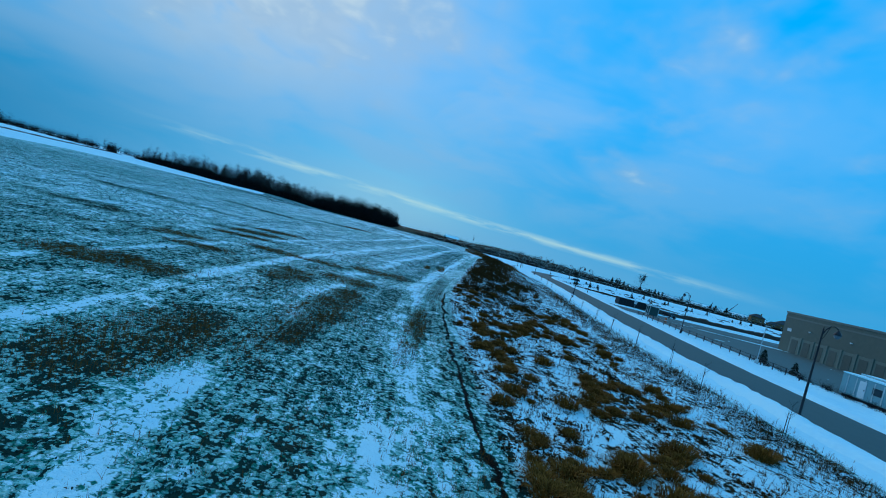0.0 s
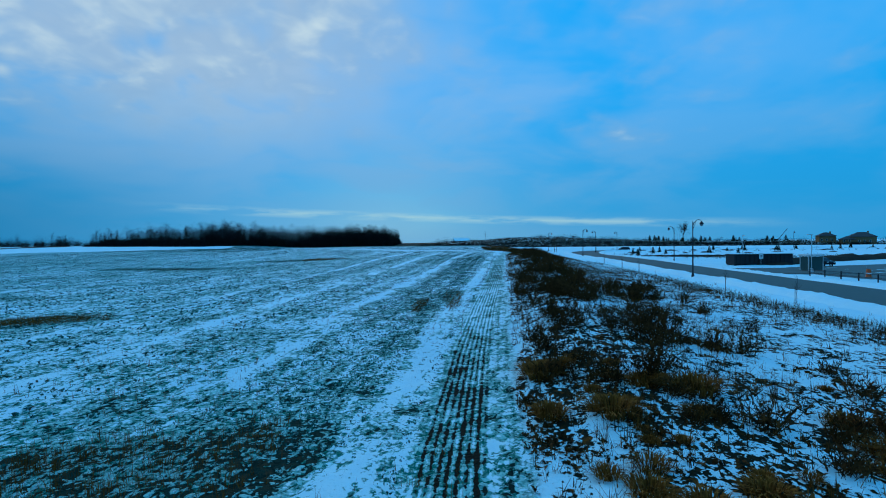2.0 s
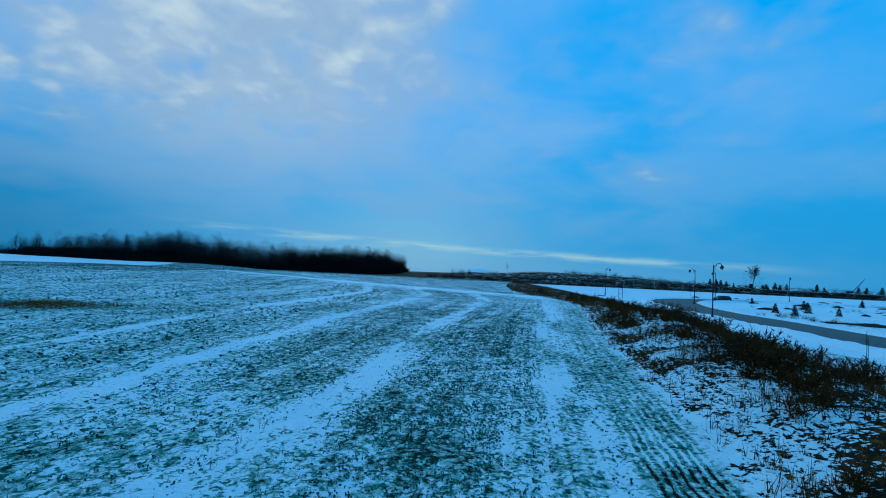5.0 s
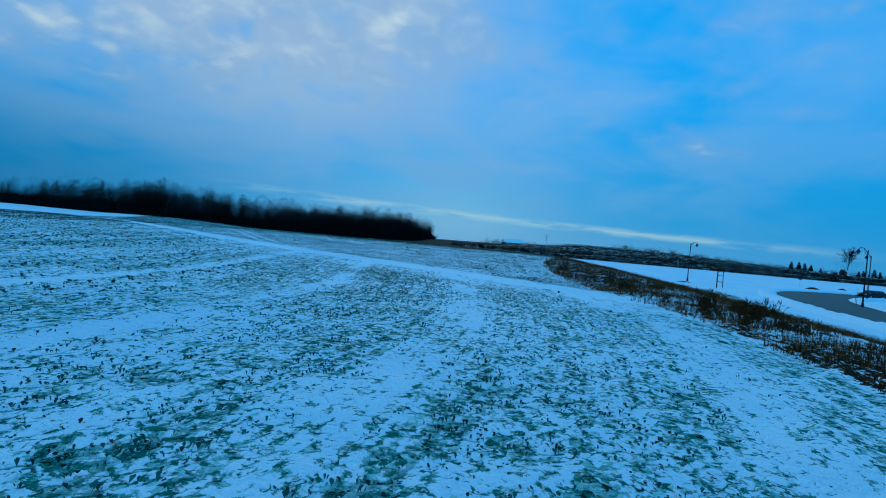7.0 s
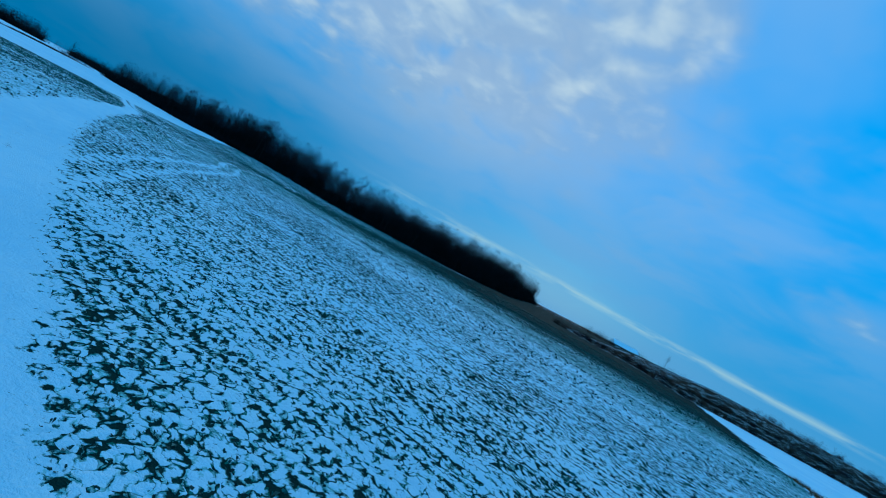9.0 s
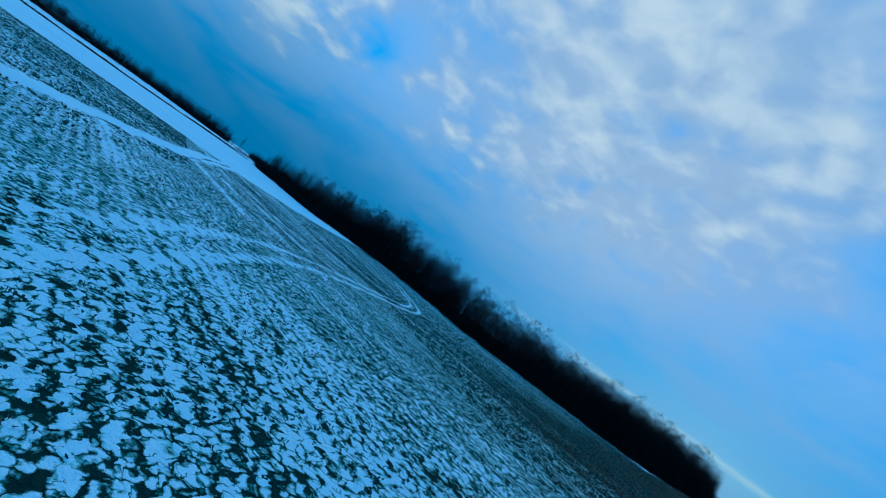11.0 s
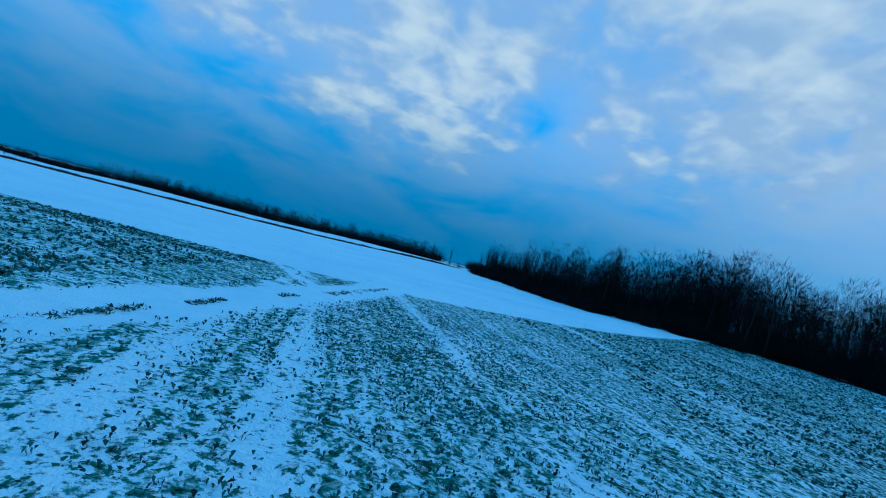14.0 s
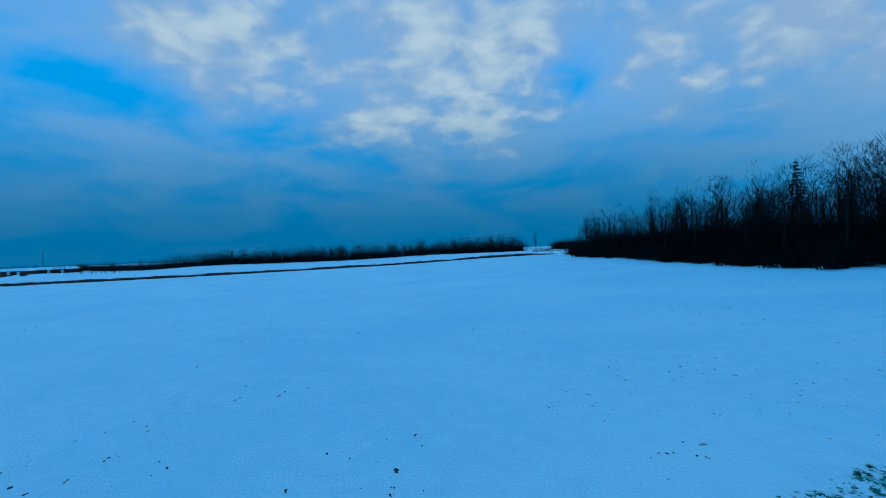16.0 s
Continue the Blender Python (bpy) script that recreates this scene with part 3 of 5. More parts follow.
def ribbon(name, line, half, mat, lift, step=2.0, rings=7):
    """A paved strip that follows the land, with a slight crown."""
    line = resample(line, step)
    verts, faces = [], []
    for off in np.linspace(-half, half, rings):
        for px, py in side_points(line, off):
            verts.append((px, py, ground_at(px, py) + lift + 0.05 * (1 - (off / half) ** 2)))
    n = len(line)
    faces = [(r * n + i, r * n + i + 1, (r + 1) * n + i + 1, (r + 1) * n + i) for r in range(rings - 1) for i in range(n - 1)]
    return link_mesh(name, verts, faces, mat, smooth=True)


tagged(ribbon("road", ROAD, 4.6, MAT_ASPHALT, 0.09), "wet grey asphalt road curving past the field", "road", kind="structure")


def snow_bank(line, off, width, tall, seed, label):
    """A ploughed ridge of lumpy snow along a road side."""
    rng = np.random.default_rng(seed)
    line = resample(line, 0.8)
    rings = 7
    verts = []
    n = len(line)
    wobble = np.convolve(rng.normal(0, 1, n + 8), np.ones(9) / 9, "valid")[:n] * 0.9
    for r, s in enumerate(np.linspace(-1, 1, rings)):
        for i, (px, py) in enumerate(side_points(line, off)):
            qx, qy = side_points(line[max(i - 1, 0):i + 2], off + s * width + wobble[i] * (0.5 if s < 0 else 0.25))[min(i, 1)]
            hump = (math.cos(s * math.pi / 2) ** 0.8 if abs(s) < 1 else 0) * tall * (1 + 0.45 * wobble[i] + rng.normal(0, 0.14))
            verts.append((qx, qy, ground_at(qx, qy) + (max(hump, 0.0) if abs(s) < 1 else -0.15)))
    faces = [(r * n + i, r * n + i + 1, (r + 1) * n + i + 1, (r + 1) * n + i) for r in range(rings - 1) for i in range(n - 1)]
    return tagged(link_mesh("snow_bank", verts, faces, MAT_SNOW, smooth=True), label, "snow bank", kind="structure")


snow_bank(ROAD, -5.6, 1.5, 0.42, 11, "lumpy ploughed snow bank beside the road")
snow_bank(ROAD, 5.6, 1.3, 0.34, 12, "lumpy ploughed snow bank beside the road")


# ---- trees ----
def part(name, verts, faces, mat, parent, label=""):
    ob = link_mesh(name, verts, faces, mat, parent, label)
    return ob


def tube(verts, faces, path, radii, sides=5):
    """Adds a tapered tube along a path; its end closes to a point."""
    start = len(verts)
    for i, (p, r) in enumerate(zip(path, radii)):
        a, b = path[max(i - 1, 0)], path[min(i + 1, len(path) - 1)]
        d = (b - a).normalized()
        u = d.orthogonal().normalized()
        w = d.cross(u)
        for s in range(sides):
            t = 2 * math.pi * s / sides
            verts.append(p + (u * math.cos(t) + w * math.sin(t)) * r)
    for i in range(len(path) - 1):
        for s in range(sides):
            a, b = start + i * sides + s, start + i * sides + (s + 1) % sides
            faces.append((a, b, b + sides, a + sides))


def blade(verts, faces, a, b, width):
    d = b - a
    side = d.orthogonal().normalized() * width
    k = len(verts)
    verts += [a - side, a + side, b]
    faces.append((k, k + 1, k + 2))


def branching(rng, tall, spread, limbs, rich, twig=0.018, haze=160, long=1.0):
    """Trunk and crown of a bare tree: two lists of verts and faces, foot at the origin."""
    trunk, crown = ([], []), ([], [])
    lean = Vector((rng.normal(0, 0.05), rng.normal(0, 0.05), 1)).normalized()
    path, p = [], Vector((0, 0, -0.3))
    steps = 7
    for i in range(steps):
        path.append(p.copy())
        p = p + (lean + Vector((rng.normal(0, 0.07), rng.normal(0, 0.07), 0))) * (tall * 0.86 / steps)
    radii = [tall * 0.0125 * (1 - 0.85 * i / (steps - 1)) + 0.012 for i in range(steps)]
    tube(*trunk, path, radii, 6)
    for k in range(limbs):
        f = 0.36 + 0.64 * ((k + rng.random()) / limbs) ** 0.8
        at = f * (steps - 1)
        i = min(int(at), steps - 2)
        root = path[i].lerp(path[i + 1], at - i)
        turn = k * 2.4 + rng.normal(0, 0.4)
        rise = 0.72 + 0.40 * f + rng.normal(0, 0.15)
        length = spread * (1.05 - 0.5 * f) * rng.uniform(0.7, 1.2)
        d = Vector((math.cos(turn) * math.cos(rise), math.sin(turn) * math.cos(rise), math.sin(rise)))
        limb = [root]
        for s in range(3):
            d = (d + Vector((rng.normal(0, 0.11), rng.normal(0, 0.11), 0.16))).normalized()
            limb.append(limb[-1] + d * length / 3)
        r = radii[i] * 0.5
        tube(*crown, limb, [r, r * 0.65, r * 0.4, 0.006], 3)
        for s in range(rich):
            g = rng.uniform(0.25, 1.0) * 3
            j = min(int(g), 2)
            q = limb[j].lerp(limb[j + 1], g - j)
            e = (d + Vector(rng.normal(0, 0.45, 3)) + Vector((0, 0, 0.25))).normalized()
            tip = q + e * length * rng.uniform(0.22, 0.5)
            tube(*crown, [q, q.lerp(tip, 0.5) + Vector(rng.normal(0, 0.05, 3)), tip], [r * 0.3, r * 0.2, 0.004], 3)
            for _ in range(6):
                o = q.lerp(tip, rng.uniform(0.2, 1.0))
                t2 = o + (e + Vector(rng.normal(0, 0.42, 3))).normalized() * length * rng.uniform(0.10, 0.26)
                blade(*crown, o, t2, twig)
    # fine outer twigs fill the round of the crown
    for _ in range(haze):
        t, h = rng.uniform(0, 6.283), rng.random()
        r = spread * 0.75 * math.sqrt(rng.random()) * math.sin(math.pi * (0.18 + 0.78 * h)) ** 0.7
        o = Vector((math.cos(t) * r, math.sin(t) * r, tall * (0.24 + 0.72 * h)))
        e = Vector((math.cos(t) * 0.6, math.sin(t) * 0.6, 0.5 + 0.4 * long)) + Vector(rng.normal(0, 0.7, 3))
        blade(*crown, o, o + e.normalized() * rng.uniform(0.25, 0.65) * long, twig)
    return trunk, crown


def tree_thing(name, trunk, crown, crown_mat, label, category="tree"):
    ob = new(name)
    part("trunk", *trunk, MAT_BARK, ob)
    part("crown", *crown, crown_mat, ob)
    return tagged(ob, label, category)


def stand(x, y, turn=0.0, size=1.0, sink=0.0):
    return pose(x, y, ground_at(x, y) - sink, 0, 0, turn) @ Matrix.Diagonal((size, size, size, 1))


def place_copy(ob, x, y, turn, size, sink=0.0):
    """A copy of a thing, turned and sized, on the ground."""
    c = copy_thing(ob, pose(x, y, ground_at(x, y) - sink, 0, 0, turn))
    c.scale = (size, size, size)
    return c


TREE_RNG = np.random.default_rng(21)
TREES = [branching(TREE_RNG, 11.5, 3.0, 16, 5, 0.008, 300), branching(TREE_RNG, 10.5, 2.4, 16, 5, 0.008, 260), branching(TREE_RNG, 12.8, 2.6, 18, 5, 0.008, 300),
         branching(TREE_RNG, 9.0, 2.6, 15, 5, 0.008, 260), branching(TREE_RNG, 11.0, 3.8, 16, 6, 0.008, 340)]
BROAD_TREE = branching(TREE_RNG, 9.5, 6.2, 24, 8, 0.05, 420)

WOOD_EDGE = rounded(WOOD_FRONT + [(-50, 345), (-47, 390), (-48, 440), (-51, 490)], 1)


def front_trees():
    """The trees at the wood's edge, each a thing of its own."""
    rng = np.random.default_rng(5)
    masters = []
    for trunk, crown in TREES:
        masters.append(tree_thing("bare_tree", trunk, crown, MAT_TWIG, "leafless dark deciduous tree at the edge of the wood"))
        tagged(masters[-1], group="trees at the edge of the wood")
    edge = resample(WOOD_EDGE, 2.9)
    inner = side_points(edge, 1.0)
    fresh = list(masters)
    for i, ((px, py), (qx, qy)) in enumerate(zip(edge, inner)):
        nx, ny = px - qx, py - qy
        back = rng.uniform(0.4, 7.0)
        x, y = px + nx * back + rng.normal(0, 0.8), py + ny * back + rng.normal(0, 0.8)
        size = rng.uniform(0.66, 1.0) * 1.06 * (1 - 0.16 * max(float(ease(px, -134, -90)), float(ease(-px, 115, 140)))) * (1.0 + 0.30 * float(ease(y, 370, 420)))
        if fresh:
            ob = fresh.pop()
            ob.matrix_basis = pose(x, y, ground_at(x, y), 0, 0, rng.uniform(0, 360))
            ob.scale = (size, size, size)
        else:
            place_copy(masters[int(rng.integers(5))], x, y, rng.uniform(0, 360), size)


front_trees()


def joined(name, pieces, mat, label, category):
    """Many placed copies of a few shapes in one mesh. pieces: (verts array, faces array, 4x4 array)."""
    vs, fs, k = [], [], 0
    for v, f, m in pieces:
        vs.append(v @ m[:3, :3].T + m[:3, 3])
        fs.append(f + k)
        k += len(v)
    ob = quick_mesh(name, np.concatenate(vs), np.concatenate(fs), mat)
    return tagged(ob, label, category, kind="stuff")


def as_triangles(verts, faces):
    tris = [t for f in faces for t in ([f] if len(f) == 3 else [(f[0], f[1], f[2]), (f[0], f[2], f[3])])]
    return np.array([tuple(v) for v in verts], float), np.array(tris, int)


def placed(x, y, turn, size, tall=1.0, sink=0.0):
    c, s = math.cos(turn) * size, math.sin(turn) * size
    return np.array([[c, -s, 0, x], [s, c, 0, y], [0, 0, size * tall, ground_at(x, y) - sink], [0, 0, 0, 1]])


def deep_wood():
    rng = np.random.default_rng(8)
    shapes = []
    for k in range(10):
        if k < 6:
            trunk, crown = branching(rng, rng.uniform(9.5, 13), rng.uniform(3.0, 4.2), 8, 1, 0.024, 330, 2.2)
        else:
            trunk, crown = branching(rng, rng.uniform(10, 13), rng.uniform(2.6, 3.4), 11, 2, 0.016, 380, 1.3)
        tv, tf = as_triangles(*trunk)
        cv, cf = as_triangles(*crown)
        shapes.append((np.concatenate([tv, cv]), np.concatenate([tf, cf + len(tv)])))
    edge = resample(WOOD_EDGE, 1.0)
    inner = side_points(edge, 1.0)
    pieces = []
    for k in range(1300):
        i = int(rng.integers(0, len(edge)))
        (px, py), (qx, qy) = edge[i], inner[i]
        back = 3 + 46 * rng.random() ** 1.05
        x, y = px + (px - qx) * back + rng.normal(0, 1), py + (py - qy) * back + rng.normal(0, 1)
        if k % 4 == 0:        # the bends of the edge leave no gaps
            px = rng.uniform(-130, -52)
            py = float(np.interp(px, [p[0] for p in WOOD_FRONT], [p[1] for p in WOOD_FRONT]))
            back = rng.uniform(4, 40)
            x, y = px, py + back
        size = (rng.uniform(0.66, 0.96) if rng.random() < 0.8 else rng.uniform(0.98, 1.14)) * (1.02 + 0.20 * float(ease(back, 6, 32))) * (1 + 0.30 * float(ease(y, 370, 420))) * (1 - 0.16 * max(float(ease(px, -146, -105)), float(ease(-px, 115, 140)) * (1 - 0.5 * float(ease(back, 10, 30)))))
        v, f = shapes[6 + int(rng.integers(4)) if back < 8 and py < 335 else int(rng.integers(6))]
        if back > 24:        # deep inside, every other twig is enough
            f = f[::2]
        pieces.append((v, f, placed(x, y, rng.uniform(0, 6.3), size)))
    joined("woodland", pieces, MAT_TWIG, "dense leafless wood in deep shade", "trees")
    # thicket under and in front of the trees
    bushes = []
    for k in range(5):
        v, f = [], []
        for _ in range(62):
            a = Vector((rng.normal(0, 0.5), rng.normal(0, 0.5), 0))
            d = Vector((rng.normal(0, 0.45), rng.normal(0, 0.45), 1)).normalized()
            b = a + d * rng.uniform(0.9, 2.6)
            blade(v, f, a, b, 0.035)
            for _ in range(3):
                o = a.lerp(b, rng.uniform(0.3, 0.95))
                blade(v, f, o, o + (d + Vector(rng.normal(0, 0.7, 3))).normalized() * rng.uniform(0.3, 0.8), 0.02)
        bushes.append(as_triangles(v, f))
    pieces = []
    for _ in range(1700):
        i = int(rng.integers(0, len(edge)))
        (px, py), (qx, qy) = edge[i], inner[i]
        back = -0.3 + 26 * rng.random() ** 1.5
        x, y = px + (px - qx) * back + rng.normal(0, 0.5), py + (py - qy) * back + rng.normal(0, 0.5)
        v, f = bushes[int(rng.integers(5))]
        if back > 5:
            f = f[::2]
        pieces.append((v, f, placed(x, y, rng.uniform(0, 6.3), (rng.uniform(0.5, 1.35) if back < 4 else rng.uniform(1.1, 2.5)) * (1 + 0.4 * float(ease(y, 350, 400))))))
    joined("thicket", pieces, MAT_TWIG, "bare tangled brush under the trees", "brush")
    return bushes


BUSHES = deep_wood()
# lighter bushes for the distance: one twig in five
THIN = [(v[f[::5].ravel()], np.arange(f[::5].size).reshape(-1, 3)) for v, f in BUSHES]


def conifer(rng, tall, wide, tiers):
    trunk, crown = ([], []), ([], [])
    tube(*trunk, [Vector((0, 0, -0.2)), Vector((0, 0, tall * 0.5)), Vector((0, 0, tall))], [tall * 0.016, tall * 0.01, 0.01], 6)
    for k in range(tiers):
        f = k / tiers
        z, reach = tall * (0.12 + 0.87 * f), wide * (1 - f) ** 0.85 + 0.12
        for s in range(9):
            t = s * 0.7 + k * 1.3 + rng.normal(0, 0.2)
            r = reach * rng.uniform(0.6, 1.1)
            tip = Vector((math.cos(t) * r, math.sin(t) * r, z - 0.22 * r + rng.normal(0, 0.06)))
            root = Vector((0, 0, z + 0.1))
            tube(*crown, [root, root.lerp(tip, 0.6) + Vector((0, 0, 0.08)), tip], [0.03, 0.025, 0.005], 3)
            for _ in range(10):
                o = root.lerp(tip, rng.uniform(0.25, 1.0))
                e = Vector((math.cos(t + rng.normal(0, 0.9)), math.sin(t + rng.normal(0, 0.9)), rng.normal(-0.25, 0.25))).normalized()
                blade(*crown, o, o + e * r * rng.uniform(0.2, 0.42), 0.05 + 0.02 * r)
    return trunk, crown


SPRUCE = conifer(np.random.default_rng(4), 11.5, 2.1, 24)
spruce = tree_thing("spruce_tree", *SPRUCE, MAT_CONIFER, "dark spruce standing above the bare wood")
spruce.matrix_basis = pose(-150.4, 314, ground_at(-150.4, 314))
spruce.scale = (1.04, 1.04, 1.04)

# scattered trees past the end of the wood and along the skyline
LONE = [(-257, 325, 0.72, 4, "small bare tree beside the snowy field"), (-249, 340, 0.85, 4, "bare tree at the end of the wood"), (-243, 343, 0.8, 1, "bare tree at the end of the wood"), (-207, 322, 0.62, 3, "bare tree at the end of the wood"),
        (-202, 317, 0.58, 4, "bare tree at the end of the wood"), (25, 470, 0.72, 4, "small leafless tree on the ridge"), (-190, 330, 0.7, 0, "bare tree at the end of the wood")]
for x, y, size, kind, label in LONE:
    ob = tree_thing("bare_tree", *TREES[kind], MAT_TWIG, label)
    ob.matrix_basis = pose(x, y, ground_at(x, y), 0, 0, x * 37 % 360)
    ob.scale = (size, size, size)


broad = tree_thing("bare_tree", *BROAD_TREE, MAT_TWIG, "broad dense leafless tree on the skyline")
broad.matrix_basis = pose(175, 429, ground_at(175, 429), 0, 0, 40)
broad.scale = (1.4, 1.4, 1.3)


def far_woods():
    """Belts of trees along the horizon."""
    rng = np.random.default_rng(9)
    pieces, low = [], []
    shapes = []
    for k in range(4):
        trunk, crown = branching(rng, 9.5, 3.2, 4, 1, 0.13, 36)
        tv, tf = as_triangles(*trunk)
        cv, cf = as_triangles(*crown)
        shapes.append((np.concatenate([tv, cv]), np.concatenate([tf, cf + len(tv)])))

    def belt(a, b, count, depth, small, large, brush):
        for _ in range(count):
            s = rng.random()
            x, y = a[0] + (b[0] - a[0]) * s, a[1] + (b[1] - a[1]) * s
            d = depth * rng.random()
            ln = math.hypot(b[0] - a[0], b[1] - a[1])
            x, y = x - (b[1] - a[1]) / ln * d, y + (b[0] - a[0]) / ln * d
            v, f = shapes[int(rng.integers(4))]
            pieces.append((v, f, placed(x, y, rng.uniform(0, 6.3), rng.uniform(small, large))))
        for _ in range(brush):
            s = rng.random()
            x, y = a[0] + (b[0] - a[0]) * s, a[1] + (b[1] - a[1]) * s
            v, f = THIN[int(rng.integers(5))]
            low.append((v, f, placed(x, y, rng.uniform(0, 6.3), rng.uniform(1.6, 3.2) * (0.42 if small < 0.2 else 1.0))))

    belt((-421, 184), (-343, 355), 520, -40, 0.62, 1.03, 800)        # beyond the snow, past the ditch
    belt((-670, -1), (-429, 185), 240, -40, 0.5, 0.9, 520)
    belt((-293, 330), (-263, 349), 9, 8, 0.25, 0.55, 0)
    belt((-285, 335), (-267, 347), 0, 0, 0.1, 0.2, 26)
    belt((-244, 339), (-249, 351), 9, 4, 0.55, 0.85, 16)
    belt((-400, 400), (-262, 352), 34, 10, 0.3, 0.55, 120)
    belt((-406, 406), (-378, 433), 26, 10, 0.4, 0.62, 60)
    belt((-550, 379), (-450, 469), 30, 20, 0.12, 0.3, 70)
    belt((-854, -223), (-628, 15), 120, -40, 0.5, 0.9, 380)
    belt((-30, 640), (700, 560), 150, 30, 0.35, 0.8, 260)
    belt((-25, 381), (330, 384), 40, 6, 0.10, 0.24, 700)
    belt((-20, 396), (230, 402), 0, 6, 0.10, 0.24, 500)
    belt((60, 440), (420, 500), 110, 20, 0.16, 0.40, 300)
    belt((700, 560), (900, 100), 90, 30, 0.5, 0.9, 110)
    belt((-420, 520), (-190, 380), 90, 40, 0.4, 0.8, 110)
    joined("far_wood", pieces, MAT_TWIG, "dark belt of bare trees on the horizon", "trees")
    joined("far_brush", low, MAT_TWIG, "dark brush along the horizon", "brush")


far_woods()


def wood_floor():
    """Fallen stems and lumps of snow at the foot of the wood."""
    rng = np.random.default_rng(61)
    edge = resample(WOOD_EDGE, 1.0)
    inner = side_points(edge, 1.0)
    first = None
    for k in range(46):
        i = int(rng.integers(18, min(len(edge), 150)))
        (px, py), (qx, qy) = edge[i], inner[i]
        back = rng.uniform(0.2, 5.0)
        x, y = px + (px - qx) * back, py + (py - qy) * back
        long, tilt = rng.uniform(1.5, 4.5), rng.uniform(0, 0.6) ** 2
        t = rng.uniform(0, 6.283)
        a = Vector((x, y, ground_at(x, y) + 0.04))
        b = a + Vector((math.cos(t), math.sin(t), 0)) * long
        b.z = ground_at(b.x, b.y) + 0.08 + tilt * long
        v, f = [], []
        tube(v, f, [a, a.lerp(b, 0.5) + Vector((0, 0, 0.03)), b], [0.09, 0.07, 0.03], 6)
        for s in range(5):
            o = a.lerp(b, rng.uniform(0.3, 0.95))
            tube(v, f, [o, o + Vector((rng.normal(0, 0.3), rng.normal(0, 0.3), rng.uniform(0.2, 0.7)))], [0.025, 0.004], 4)
        tagged(link_mesh("fallen_branch", v, f, MAT_BARK), "fallen bare branch at the edge of the wood", "branch", "fallen branches at the wood's edge")


wood_floor()


# ---- beside and beyond the road ----
def box(verts, faces, x0, x1, y0, y1, z0, z1, bevel=0.0):
    """A box with chamfered upright edges."""
    b = bevel
    ring = [(x0 + b, y0), (x1 - b, y0), (x1, y0 + b), (x1, y1 - b), (x1 - b, y1), (x0 + b, y1), (x0, y1 - b), (x0, y0 + b)] if b else [(x0, y0), (x1, y0), (x1, y1), (x0, y1)]
    k, n = len(verts), len(ring)
    verts += [Vector((x, y, z0)) for x, y in ring] + [Vector((x, y, z1)) for x, y in ring]
    faces += [(k + i, k + (i + 1) % n, k + n + (i + 1) % n, k + n + i) for i in range(n)]
    faces += [tuple(k + n + i for i in range(n)), tuple(k + i for i in reversed(range(n)))]


def boxes(name, dims, mat, parent, label="", bevel=0.0):
    v, f = [], []
    for d in dims:
        box(v, f, *d, bevel=bevel)
    return part(name, v, f, mat, parent, label)


def tubes(name, paths, mat, parent, label="", sides=8):
    v, f = [], []
    for path, radii in paths:
        tube(v, f, [Vector(p) for p in path], radii, sides)
    return part(name, v, f, mat, parent, label)


def street_lamp():
    """Tapered pole with a swan-neck arm and a bell-shaped lantern; the arm reaches along +x."""
    ob = new("street_lamp")
    tubes("pole", [([(0, 0, 0.25), (0, 0, 3), (0, 0, 6.35)], [0.085, 0.07, 0.05]), ([(0, 0, 6.35), (0, 0, 6.5)], [0.05, 0.01])], MAT_POLE, ob)
    tubes("base", [([(0, 0, -0.3), (0, 0, 0.3), (0, 0, 0.55), (0, 0, 0.6)], [0.16, 0.16, 0.11, 0.08])], MAT_POLE, ob)
    arm = [(0, 0, 5.95), (0.16, 0, 6.32), (0.42, 0, 6.60), (0.70, 0, 6.66), (0.93, 0, 6.55), (0.98, 0, 6.42)]
    tubes("arm", [(arm, [0.04, 0.038, 0.035, 0.035, 0.035, 0.03]), ([(0.02, 0, 5.6), (0.22, 0, 6.0), (0.40, 0, 6.55)], [0.02, 0.02, 0.02])], MAT_POLE, ob, sides=6)
    shade = tubes("shade", [([(0.98, 0, 6.48), (0.98, 0, 6.40), (0.98, 0, 6.30), (0.98, 0, 6.20), (0.98, 0, 6.15)], [0.04, 0.10, 0.18, 0.23, 0.24])], MAT_POLE, ob, sides=12)
    tubes("lens", [([(0.98, 0, 6.17), (0.98, 0, 6.04), (0.98, 0, 5.95), (0.98, 0, 5.90)], [0.19, 0.18, 0.11, 0.02])], MAT_GLASS_LAMP, shade, "pale glass lens", 12)
    return tagged(ob, "dark steel street lamp with a curved arm", "street lamp", group="street lamps along the road")


LAMPS = [(27.0, 34.0, 0), (31.3, 111.8, 0), (34.8, 181, 0), (46.2, 90.0, 180), (47.0, 153, 180), (49.1, 219.5, 180), (38.6, 251, 0), (63.5, 241, 205), (96.0, 264.5, 250), (150, 268, 250)]
lamp = street_lamp()
for i, (x, y, turn) in enumerate(LAMPS):
    at = pose(x, y, ground_at(x, y), 0, 0, turn) @ Matrix.Scale(1.07, 4)
    if i == 0:
        lamp.matrix_basis = at
    else:
        copy_thing(lamp, at)


